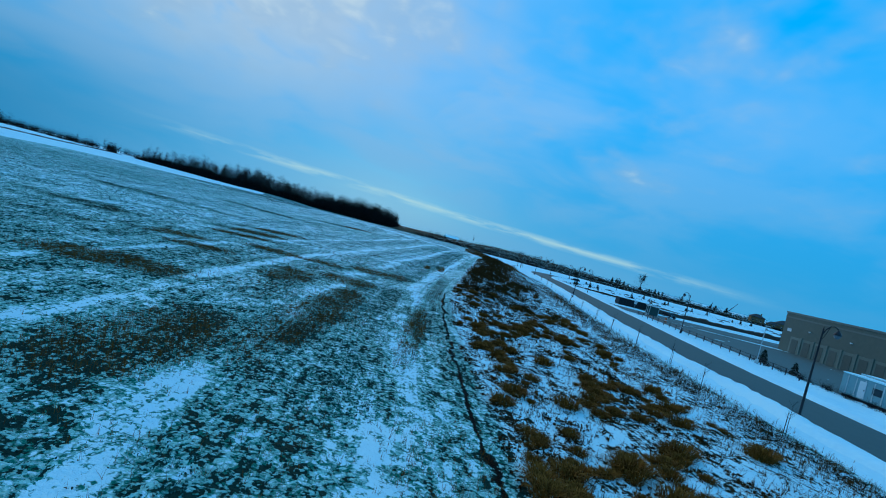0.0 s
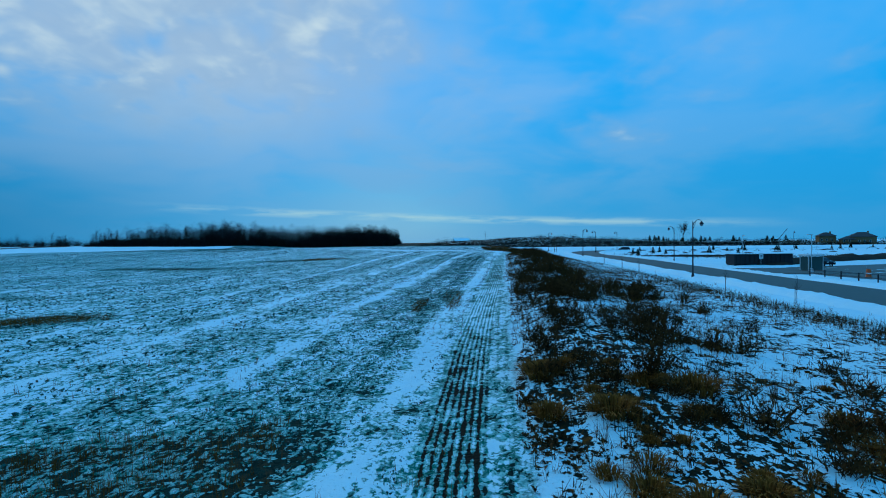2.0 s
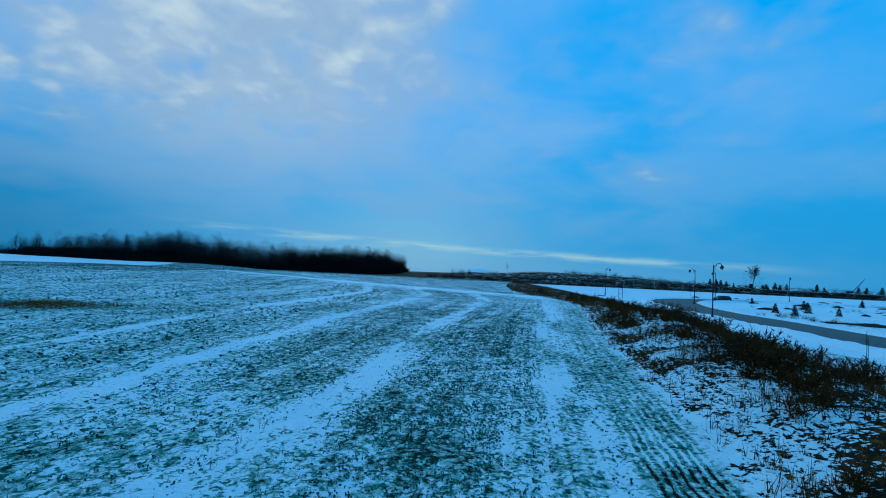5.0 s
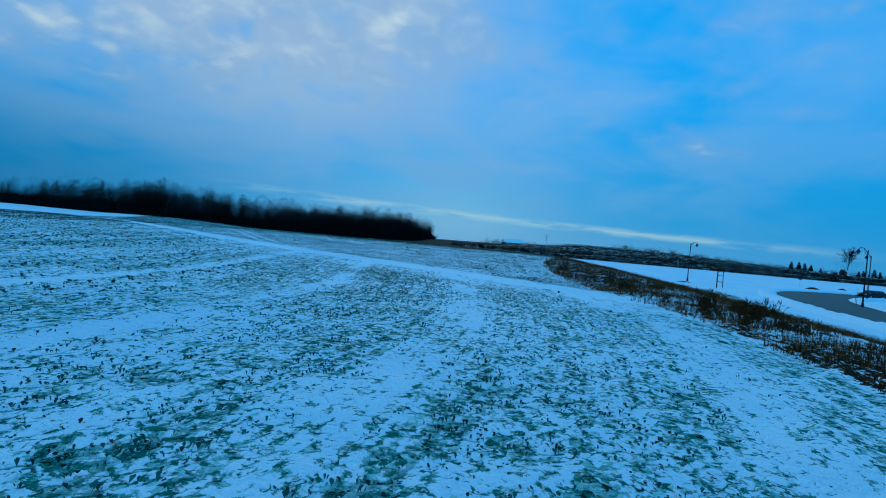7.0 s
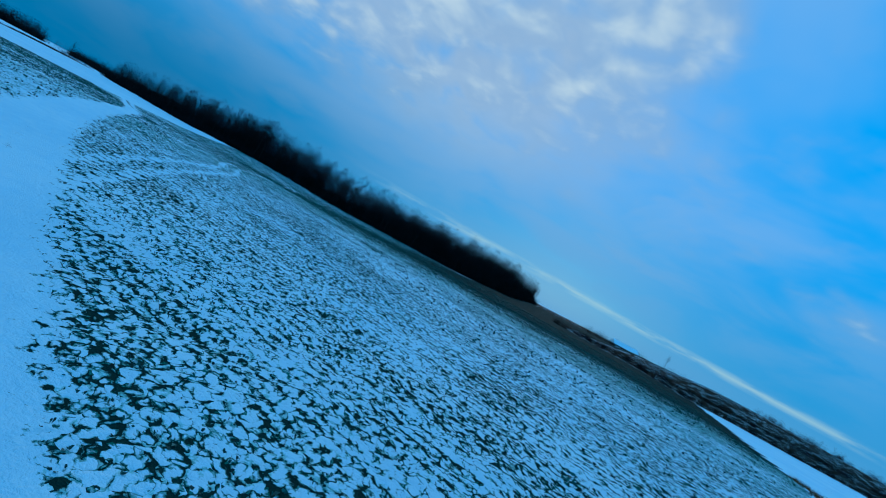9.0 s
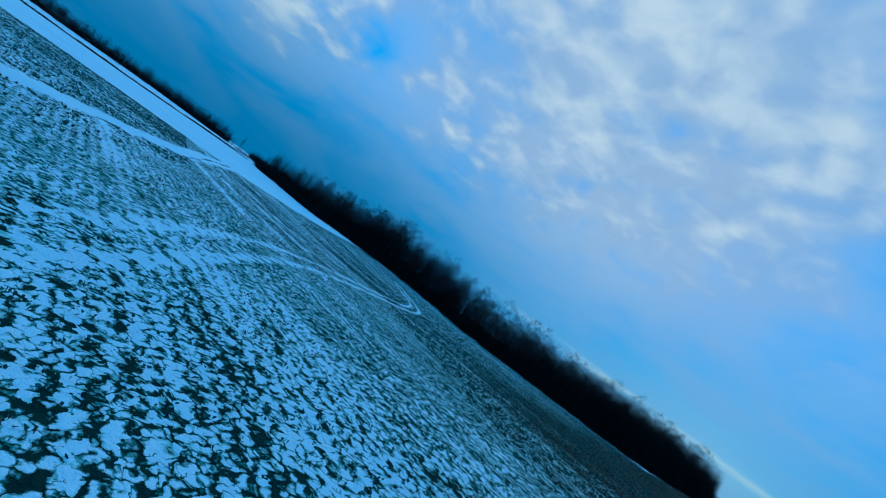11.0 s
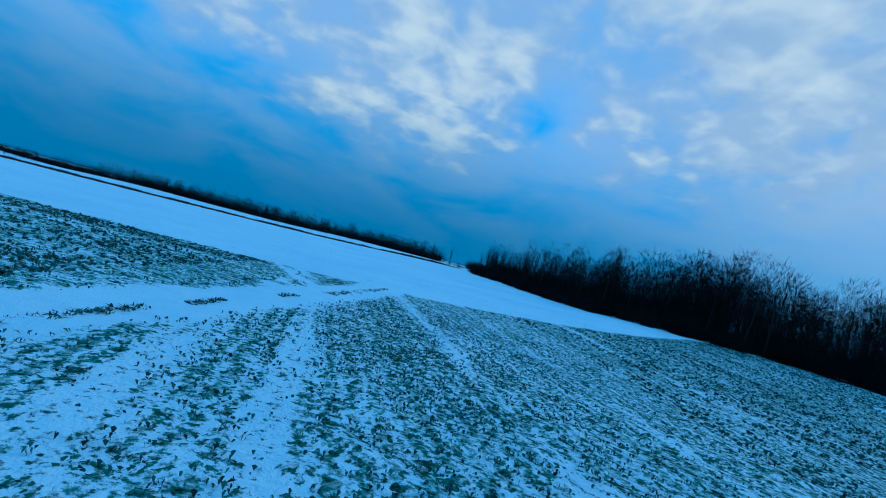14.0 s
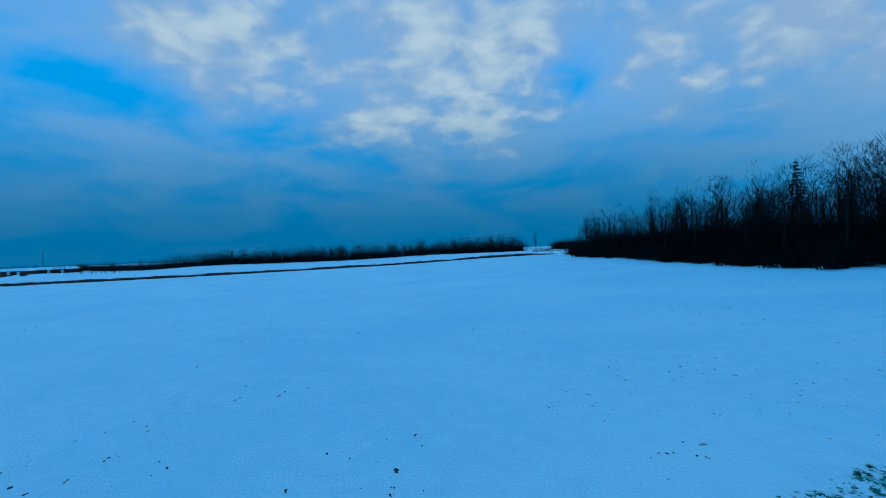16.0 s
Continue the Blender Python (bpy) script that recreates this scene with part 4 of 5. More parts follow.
def lot_lamp():
    ob = new("parking_lamp")
    tubes("pole", [([(0, 0, 0.6), (0, 0, 5.6)], [0.06, 0.045])], MAT_PALE, ob)
    tubes("footing", [([(0, 0, -0.2), (0, 0, 0.62), (0, 0, 0.66)], [0.26, 0.24, 0.1])], MAT_PALE, ob, "round concrete footing", 12)
    boxes("head", [(-0.1, 0.62, -0.13, 0.13, 5.55, 5.66)], MAT_PALE, ob, bevel=0.03)
    return tagged(ob, "pale steel lamp post of the parking lot", "lamp post", group="lamp posts of the parking lot")


post = lot_lamp()
for i, (x, y) in enumerate([(47.6, 70), (50.8, 99), (52.3, 120), (58, 147), (47.0, 38)]):
    at = pose(x, y, ground_at(x, y), 0, 0, 90 * i)
    if i == 0:
        post.matrix_basis = at
    else:
        copy_thing(post, at)

# the parking lot and the side road that leads into it
def slab(name, corners, mat, lift, label, category):
    """A flat paved area laid on the land, in a fine mesh so that it follows it."""
    xs, ys = [c[0] for c in corners], [c[1] for c in corners]
    n = 12
    verts, faces = [], []
    (ax, ay), (bx, by), (cx, cy), (dx, dy) = corners
    for j in range(n + 1):
        for i in range(n + 1):
            u, v = i / n, j / n
            x = (1 - v) * ((1 - u) * ax + u * bx) + v * ((1 - u) * dx + u * cx)
            y = (1 - v) * ((1 - u) * ay + u * by) + v * ((1 - u) * dy + u * cy)
            verts.append((x, y, ground_at(x, y) + lift))
    k = n + 1
    faces = [(j * k + i, j * k + i + 1, j * k + k + i + 1, j * k + k + i) for j in range(n) for i in range(n)]
    return tagged(link_mesh(name, verts, faces, mat, smooth=True), label, category, kind="structure")


slab("parking_lot", [(50.0, -10), (140, -10), (140, 126), (50.5, 117)], MAT_ASPHALT, 0.07, "grey asphalt parking lot cleared of snow", "parking lot")
slab("side_road", [(44.0, 117.5), (56, 117), (57, 131), (45.0, 131)], MAT_ASPHALT, 0.11, "asphalt mouth of the side road", "road")
slab("service_road", [(57, 118.2), (150, 138), (160, 166), (57, 133)], MAT_ASPHALT, 0.05, "grey service road behind the parking lot", "road")


MAT_WALL = plain("grey_cladding", (0.105, 0.132, 0.108), (0.145, 0.170, 0.140), 1.2, 0.6, 0.0, 0.05)
MAT_WALL_LIGHT = plain("pale_panel", (0.15, 0.185, 0.155), (0.20, 0.235, 0.20), 1.5, 0.6, 0.0, 0.05)
MAT_COPING = plain("coping", (0.14, 0.17, 0.15), (0.18, 0.21, 0.19), 1.5, 0.5, 0.3, 0.05)
MAT_DOOR = plain("bay_door", (0.09, 0.11, 0.095), (0.13, 0.15, 0.13), 2.0, 0.5, 0.1, 0.05)
MAT_WHITE = plain("white_sheet", (0.55, 0.60, 0.62), (0.75, 0.78, 0.78), 2.0, 0.5, 0.0, 0.05)
MAT_TEAL = plain("teal_sheet", (0.16, 0.30, 0.33), (0.22, 0.37, 0.40), 2.0, 0.5, 0.0, 0.05)
MAT_KIOSK = plain("dull_green_pane", (0.045, 0.085, 0.082), (0.070, 0.12, 0.115), 2.0, 0.25, 0.0, 0.05)
MAT_BRICK = plain("house_brick", (0.17, 0.115, 0.060), (0.25, 0.17, 0.09), 2.0, 0.85)
MAT_ROOF = plain("dark_roof", (0.035, 0.035, 0.038), (0.07, 0.07, 0.07), 2.0, 0.8)
MAT_GLASS = plain("window_glass", (0.02, 0.03, 0.04), (0.04, 0.06, 0.07), 2.0, 0.08, 0.0, 0.0)
MAT_DARKCAR = plain("dark_car_paint", (0.012, 0.014, 0.018), (0.022, 0.024, 0.03), 2.0, 0.25, 0.2, 0.0)
MAT_RUBBER = plain("rubber", (0.012, 0.012, 0.012), (0.02, 0.02, 0.02), 5.0, 0.8)
MAT_ORANGE = plain("orange_plastic", (0.55, 0.10, 0.03), (0.65, 0.14, 0.04), 5.0, 0.5)


def warehouse():
    """A long flat-roofed hall; its west wall faces the road."""
    x0, x1, y0, y1, g = 90.0, 138.0, -30.0, 126.0, ground_at(90, 80)
    ob = new("warehouse")
    boxes("wall", [(x0, x1, y0, y1, g - 0.5, g + 9.7)], MAT_WALL, ob)
    boxes("roof", [(x0 - 0.15, x1 + 0.15, y0 - 0.15, y1 + 0.15, g + 9.7, g + 10.15)], MAT_COPING, ob, "pale metal coping", 0.04)
    boxes("band", [(x0 - 0.06, x0 - 0.003, y0, y1, g + 8.6, g + 8.95)], MAT_COPING, ob)
    y = y1 - 3.5
    k = 0
    while y > y0 + 4:
        bay = boxes("bay", [(x0 - 0.10, x0 - 0.004, y - 3.4, y, g + 0.0, g + 4.1)], MAT_WALL_LIGHT, ob, "pale recessed wall panel", 0.02)
        boxes("bay_door", [(x0 - 0.16, x0 - 0.104, y - 2.7, y - 0.6, g + 0.1, g + 3.5)], MAT_DOOR, bay, "roller door")
        boxes("pilaster", [(x0 - 0.28, x0 - 0.004, y - 3.95, y - 3.45, g, g + 4.3)], MAT_WALL_LIGHT, ob, "", 0.03)
        if k % 3 == 1:
            boxes("wall_lamp", [(x0 - 0.35, x0 - 0.004, y - 1.9, y - 1.4, g + 6.1, g + 6.35)], MAT_WHITE, ob, "small white wall lamp", 0.03)
        y -= 4.0
        k += 1
    boxes("sign_plate", [(x0 - 0.08, x0 - 0.004, y1 - 3.0, y1 - 1.6, g + 5.2, g + 6.0)], MAT_WHITE, ob, "small pale plate")
    return tagged(ob, "long grey flat-roofed warehouse with pale bay doors", "building")


warehouse()


def site_trailer(x, y, turn, long, mat, label):
    g = ground_at(x, y)
    ob = new("site_trailer")
    ob.matrix_basis = pose(x, y, g, 0, 0, turn)
    boxes("body", [(-1.25, 1.25, -long / 2, long / 2, 0.35, 2.75)], mat, ob, bevel=0.06)
    boxes("roof", [(-1.32, 1.32, -long / 2 - 0.06, long / 2 + 0.06, 2.753, 2.9)], MAT_SNOW, ob, "snow-covered roof", 0.08)
    boxes("skid", [(-1.1, -0.95, -long / 2 + 0.3, long / 2 - 0.3, -0.1, 0.347), (0.95, 1.1, -long / 2 + 0.3, long / 2 - 0.3, -0.1, 0.347)], MAT_POLE, ob)
    for k in range(int(long / 1.1)):
        yy = -long / 2 + 0.6 + k * 1.1
        boxes("rib", [(-1.30, -1.253, yy, yy + 0.12, 0.5, 2.6)], MAT_PALE, ob)
    door = boxes("door", [(-1.31, -1.254, 0.3, 1.15, 0.45, 2.4)], MAT_WHITE, ob, "white door")
    boxes("handle", [(-1.36, -1.312, 0.38, 0.46, 1.35, 1.5)], MAT_POLE, door)
    boxes("window", [(-1.30, -1.254, -1.6, -0.5, 1.3, 2.1)], MAT_GLASS, ob, "dark window pane")
    return tagged(ob, label, "trailer")


site_trailer(51.6, 55.0, 4, 7.0, MAT_TEAL, "teal and white site trailer with a snowy roof")
site_trailer(57.5, 58.0, 6, 9.0, MAT_WHITE, "white site trailer parked on the lot")


def railing():
    """A low black rail fence along the edge of the lot."""
    ob = new("rail_fence")
    line = resample([(48.0, 62), (48.2, 80), (48.0, 100), (47.8, 114)], 2.6)
    for x, y in line:
        g = ground_at(x, y)
        boxes("post", [(x - 0.05, x + 0.05, y - 0.05, y + 0.05, g - 0.2, g + 0.95)], MAT_POLE, ob)
    for z in (0.45, 0.85):
        for (ax, ay), (bx, by) in zip(line, line[1:]):
            tubes("rail", [([(ax, ay, ground_at(ax, ay) + z), (bx, by, ground_at(bx, by) + z)], [0.035, 0.035])], MAT_POLE, ob, sides=6)
    return tagged(ob, "low dark rail fence along the parking lot", "fence")


railing()


def hedge_row(points, wide, tall, count, seed, label, mat):
    rng = np.random.default_rng(seed)
    line = resample(points, 0.5)
    pieces = []
    for _ in range(count):
        x, y = line[int(rng.integers(len(line)))]
        v, f = THIN[int(rng.integers(5))]
        pieces.append((v, f, placed(x + rng.normal(0, wide), y + rng.normal(0, wide), rng.uniform(0, 6.3), tall * rng.uniform(0.5, 1.0), 1.0, 0.05)))
    return joined("hedge", pieces, mat, label, "hedge")


def earth_bank(name, points, wide, tall, seed, mat, label):
    """A heaped ridge of earth with an uneven crest."""
    rng = np.random.default_rng(seed)
    line = resample(points, 1.0)
    n, rings = len(line), 6
    verts = []
    bump = 1 + 0.35 * np.convolve(rng.normal(0, 1, n + 4), np.ones(5) / 5, "valid")[:n]
    k = np.arange(n)
    bump = bump * np.minimum(1, np.minimum(k, n - 1 - k) / 6.0)
    for s in np.linspace(-1, 1, rings):
        for i, (x, y) in enumerate(side_points(line, s * wide)):
            x, y = x + rng.normal(0, 0.12), y + rng.normal(0, 0.12)
            verts.append((x, y, ground_at(x, y) + (tall * bump[i] * (1 - s * s) + rng.normal(0, 0.06) if abs(s) < 1 else -0.2)))
    faces = [(r * n + i, r * n + i + 1, (r + 1) * n + i + 1, (r + 1) * n + i) for r in range(rings - 1) for i in range(n - 1)]
    return tagged(link_mesh(name, verts, faces, mat, smooth=True), label, "bank", kind="structure")


earth_bank("earth_bank", [(58, 141), (75, 152), (110, 168), (170, 190), (240, 210)], 3.2, 1.1, 31, MAT_SOIL, "dark bare earth bank behind the service road")
earth_bank("earth_bank", [(52, 186), (58, 180), (70, 177), (90, 180)], 1.6, 0.5, 32, MAT_SOIL, "low dark heap of earth on the snow")
earth_bank("ditch_edge", [(-186, 130), (-202, 185), (-215, 228), (-226, 262), (-224, 290), (-216, 313)], 1.3, 0.45, 33, MAT_SOIL, "dark grassy edge of a ditch through the snow")
# the near-black twig colour puts the grass's backlit shade into its material
hedge_row([(-186, 130), (-202, 185), (-215, 228), (-226, 262), (-224, 290), (-216, 313)], 0.6, 0.42, 760, 34, "dead grass along the ditch, coloured near-black as if backlit", MAT_TWIG)
hedge_row([(49, 40), (49.4, 60), (49.5, 75)], 0.5, 0.55, 60, 35, "dark clipped shrubs beside the lot", MAT_TWIG)
hedge_row([(58, 141), (75, 152), (110, 168)], 1.5, 0.4, 120, 36, "dead weeds on the earth bank", MAT_WEED)

# small evergreens and heaps on the snow across the road
little = conifer(np.random.default_rng(14), 1.9, 0.62, 9)
small_tree = tree_thing("young_conifer", *little, MAT_CONIFER, "small dark evergreen planted in the snow")
tagged(small_tree, group="young conifers across the road")
SPOTS = [(55.5, 197), (56.5, 204), (64, 207), (49.5, 50), (50.2, 66), (49.8, 72), (66, 202), (71, 219), (83, 209), (90, 205), (115, 224), (117, 229), (124, 262), (105, 249), (72, 240), (131, 250), (140, 252), (150, 246), (158, 252), (170, 262), (176, 258), (110, 236), (98, 226)]
for i, (x, y) in enumerate(SPOTS):
    size = 0.75 + 0.5 * ((i * 37) % 11) / 11
    if i == 0:
        small_tree.matrix_basis = pose(x, y, ground_at(x, y))
    else:
        place_copy(small_tree, x, y, i * 50, size)


def heap(x, y, wide, tall, seed, mat, label):
    """A loose mound, lumpy all round."""
    rng = np.random.default_rng(seed)
    verts, faces, n, rings = [], [], 14, 5
    for r in range(rings):
        f = r / (rings - 1)
        for s in range(n):
            t = 2 * math.pi * s / n
            rad = wide * (1 - f) * (1 + rng.normal(0, 0.1))
            px, py = x + math.cos(t) * rad, y + 0.7 * math.sin(t) * rad
            verts.append((px, py, ground_at(px, py) - 0.12 + tall * math.sin(f * 1.57) * (1 + rng.normal(0, 0.06))))
    faces = [(r * n + s, r * n + (s + 1) % n, (r + 1) * n + (s + 1) % n, (r + 1) * n + s) for r in range(rings - 1) for s in range(n)]
    return tagged(link_mesh("earth_mound", verts, faces, mat, smooth=True), label, "mound", group="mounds on the snow")


for i, (x, y, w, t) in enumerate([(60, 213, 2.4, 1.0), (68, 219, 1.6, 0.7), (84, 212, 2.8, 0.9), (92, 203, 2.2, 0.8), (118, 252, 3.0, 1.1), (124, 270, 2.6, 0.9), (108, 246, 2.2, 0.8), (75, 245, 1.8, 0.7), (140, 235, 3.0, 0.9), (36, 245, 1.8, 0.5)]):
    heap(x, y, w, t * 0.55, 60 + i, MAT_SOIL, "mound of dark earth on the snow")


HEAP_RNG = np.random.default_rng(77)
for k in range(34):
    x, y = HEAP_RNG.uniform(66, 200), HEAP_RNG.uniform(205, 300)
    heap(x, y, HEAP_RNG.uniform(0.9, 2.8), HEAP_RNG.uniform(0.25, 0.6), 90 + k, MAT_SOIL, "mound of dark earth on the snow")
hedge_row([(50, 196), (53, 180), (60, 170), (75, 168), (100, 176)], 1.6, 0.5, 150, 37, "dark dead weeds on the verge across the road", MAT_WEED)
hedge_row([(60, 216), (90, 224), (130, 232), (190, 240)], 2.5, 0.4, 130, 38, "dark brush in the snow across the road", MAT_TWIG)


def car(x, y, turn):
    """A parked estate car."""
    ob = new("car")
    ob.matrix_basis = pose(x, y, ground_at(x, y) + 0.02, 0, 0, turn)
    prof = [(-2.2, 0.35), (-2.25, 0.75), (-1.95, 0.95), (-1.2, 1.02), (-0.65, 1.45), (1.3, 1.5), (2.05, 1.05), (2.2, 0.8), (2.2, 0.35)]
    verts, faces, n = [], [], len(prof)
    for yy, k in ((-0.85, 0.0), (-0.8, 0.0), (0.8, 0.0), (0.85, 0.0)):
        for px, pz in prof:
            inset = 0.10 if pz > 1.1 and abs(yy) > 0.82 else 0.0
            verts.append(Vector((px, yy - math.copysign(inset, yy), pz - (0.03 if abs(yy) > 0.82 else 0))))
    for r in range(3):
        faces += [(r * n + i, r * n + (i + 1) % n, (r + 1) * n + (i + 1) % n, (r + 1) * n + i) for i in range(n)]
    faces += [tuple(range(n)), tuple(3 * n + i for i in reversed(range(n)))]
    part("body", verts, faces, MAT_DARKCAR, ob)
    for side in (-1, 1):
        v, f = [], []
        box(v, f, -0.7, 1.5, min(side * 0.76, side * 0.80), max(side * 0.76, side * 0.80), 1.08, 1.40)
        part("side_window", v, f, MAT_GLASS, ob)
        for px in (-1.4, 1.35):
            wheel = tubes("wheel", [([(px, side * 0.62, 0.33), (px, side * 0.88, 0.33)], [0.33, 0.33])], MAT_RUBBER, ob, sides=14)
            tubes("rim", [([(px, side * 0.87, 0.33), (px, side * 0.905, 0.33)], [0.2, 0.02])], MAT_PALE, wheel, sides=10)
    for side in (-0.62, 0.62):
        boxes("headlight", [(-2.27, -2.2, side - 0.16, side + 0.16, 0.68, 0.82)], MAT_WHITE, ob)
    return tagged(ob, "dark car parked in the snow across the road", "car")


car(68.5, 247.5, 20)
car(66.0, 137.0, 95)


def house(x, y, turn, wide, deep, tall, label):
    """A storeyed brick house with a hipped roof."""
    ob = new("house")
    ob.matrix_basis = pose(x, y, ground_at(x, y) - 0.2, 0, 0, turn)
    boxes("wall", [(-wide / 2, wide / 2, -deep / 2, deep / 2, -1.0, tall)], MAT_BRICK, ob)
    w, d, r = wide / 2 + 0.5, deep / 2 + 0.5, min(wide, deep) * 0.32
    ridge = max(wide - deep, 0) / 2 + 0.3
    verts = [Vector(p) for p in ((-w, -d, tall), (w, -d, tall), (w, d, tall), (-w, d, tall), (-ridge, 0, tall + r), (ridge, 0, tall + r), (-w, -d, tall - 0.25), (w, -d, tall - 0.25), (w, d, tall - 0.25), (-w, d, tall - 0.25))]
    roof = part("roof", verts, [(0, 1, 5, 4), (1, 2, 5), (2, 3, 4, 5), (3, 0, 4), (6, 7, 1, 0), (7, 8, 2, 1), (8, 9, 3, 2), (9, 6, 0, 3), (9, 8, 7, 6)], MAT_ROOF, ob, "dark hipped roof with traces of snow")
    boxes("chimney", [(wide * 0.22, wide * 0.22 + 0.8, -0.4, 0.4, tall + 0.3, tall + r + 0.7)], MAT_BRICK, roof)
    for k in range(int(wide / 3)):
        for z in (1.0, 4.0):
            px = -wide / 2 + 1.5 + k * 3
            if z + 1.5 > tall:
                continue
            win = boxes("window", [(px - 0.6, px + 0.6, -deep / 2 - 0.06, -deep / 2 - 0.004, z, z + 1.5)], MAT_WHITE, ob)
            boxes("pane", [(px - 0.5, px + 0.5, -deep / 2 - 0.09, -deep / 2 - 0.062, z + 0.1, z + 1.4)], MAT_GLASS, win)
    return tagged(ob, label, "house")


house(269, 410, -20, 10, 8, 4.6, "brown brick house with a hipped roof")
house(275, 398, -25, 8, 7, 2.9, "low brown brick house")
house(284, 397, -25, 14, 10, 4.9, "large brown brick house with a hipped roof")
house(335, 385, -30, 11, 9, 4.8, "brown brick house with a hipped roof")


def crane(x, y):
    """The lattice boom of a crawler crane, leaning."""
    ob = new("crane")
    g = ground_at(x, y)
    ob.matrix_basis = pose(x, y, g, 0, 0, -38)
    boxes("cab", [(-2, 2, -1.5, 1.5, 0.8, 3.4)], MAT_SOIL, ob, bevel=0.2)
    boxes("track", [(-3, 3, -2.2, -1.55, -0.1, 0.9), (-3, 3, 1.55, 2.2, -0.1, 0.9)], MAT_RUBBER, ob, bevel=0.3)
    foot, tip = Vector((1.5, 0, 2.5)), Vector((10, 0, 14.5))
    for a in (-0.5, 0.5):
        for b in (-0.5, 0.5):
            tubes("chord", [([foot + Vector((0, a, b)), tip + Vector((0, a * 0.4, b * 0.4))], [0.16, 0.12])], MAT_POLE, ob, sides=5)
    for k in range(12):
        p, q = foot.lerp(tip, k / 12), foot.lerp(tip, (k + 1) / 12)
        s = 1 if k % 2 else -1
        tubes("brace", [([p + Vector((0, 0.45 * s, 0.4)), q + Vector((0, -0.4 * s, -0.4))], [0.08, 0.08])], MAT_POLE, ob, sides=4)
    return tagged(ob, "dark crane with a raised lattice boom", "crane")


crane(346, 585)


def sapling(seed):
    rng = np.random.default_rng(seed)
    ob = new("staked_sapling")
    tubes("stem", [([(0, 0, -0.1), (0.03, 0, 1.0), (0.0, 0.04, 2.2)], [0.022, 0.016, 0.004])], MAT_BARK, ob, sides=5)
    tubes("stake", [([(0.16, 0, -0.2), (0.16, 0, 1.5)], [0.022, 0.020])], MAT_WEED, ob, "weathered wooden stake", 5)
    v, f = [], []
    for _ in range(16):
        z = rng.uniform(0.9, 2.1)
        t = rng.uniform(0, 6.3)
        tube(v, f, [Vector((0, 0, z)), Vector((math.cos(t) * 0.3, math.sin(t) * 0.3, z + 0.35))], [0.007, 0.002], 3)
    part("twigs", v, f, MAT_TWIG, ob)
    return tagged(ob, "thin leafless sapling tied to a stake in snow", "sapling", group="saplings along the road")


young = sapling(2)
for i, (x, y) in enumerate([(23.6, 46.5), (23.7, 55), (23.8, 63.5), (24.4, 72), (25.6, 84), (26.4, 95), (28.8, 124), (30.2, 136), (31.2, 150), (21.0, 36), (21.8, 28), (50.0, 222)]):
    at = pose(x, y, ground_at(x, y), 0, 0, i * 47)
    if i == 0:
        young.matrix_basis = at
    else:
        copy_thing(young, at)


def tree_guard(x, y):
    """Three stakes braced with cross rails round a planting."""
    ob = new("tree_guard")
    ob.matrix_basis = pose(x, y, ground_at(x, y), 0, 0, 15)
    feet = [(-0.5, -0.3), (0.5, -0.3), (0.0, 0.5)]
    for px, py in feet:
        tubes("stake", [([(px, py, -0.2), (px * 0.92, py * 0.92, 3.3)], [0.06, 0.05])], MAT_WEED, ob, sides=6)
    for z in (1.0, 2.0, 3.1):
        for (ax, ay), (bx, by) in zip(feet, feet[1:] + feet[:1]):
            tubes("rail", [([(ax * 0.95, ay * 0.95, z), (bx * 0.95, by * 0.95, z)], [0.035, 0.035])], MAT_WEED, ob, sides=5)
    return tagged(ob, "weathered wooden tree guard of three stakes", "tree guard")


tree_guard(38.0, 235.0)


def road_sign(x, y, turn, round_plate, label):
    ob = new("road_sign")
    ob.matrix_basis = pose(x, y, ground_at(x, y), 0, 0, turn)
    tubes("post", [([(0, 0, -0.2), (0, 0, 2.3)], [0.03, 0.03])], MAT_PALE, ob, sides=6)
    if round_plate:
        tubes("plate", [([(0, -0.035, 2.0), (0, -0.06, 2.0)], [0.38, 0.38]), ([(0, -0.06, 2.0), (0, -0.062, 2.0)], [0.38, 0.0])], MAT_POLE, ob, "dark back of a round plate", 16)
    else:
        boxes("plate", [(-0.5, 0.5, -0.06, -0.033, 1.25, 2.3)], MAT_WHITE, ob, "white plate", 0.0)
        boxes("lettering", [(-0.3, 0.3, -0.072, -0.064, 1.85, 1.98), (-0.3, 0.3, -0.072, -0.064, 1.55, 1.68)], MAT_POLE, ob, "two dark bars of unreadable writing")
    return tagged(ob, label, "sign")


road_sign(74.0, 280.0, 0, True, "round road sign on a post at the bend")
road_sign(57.0, 139.5, 20, False, "white notice board on a post beside the lot")


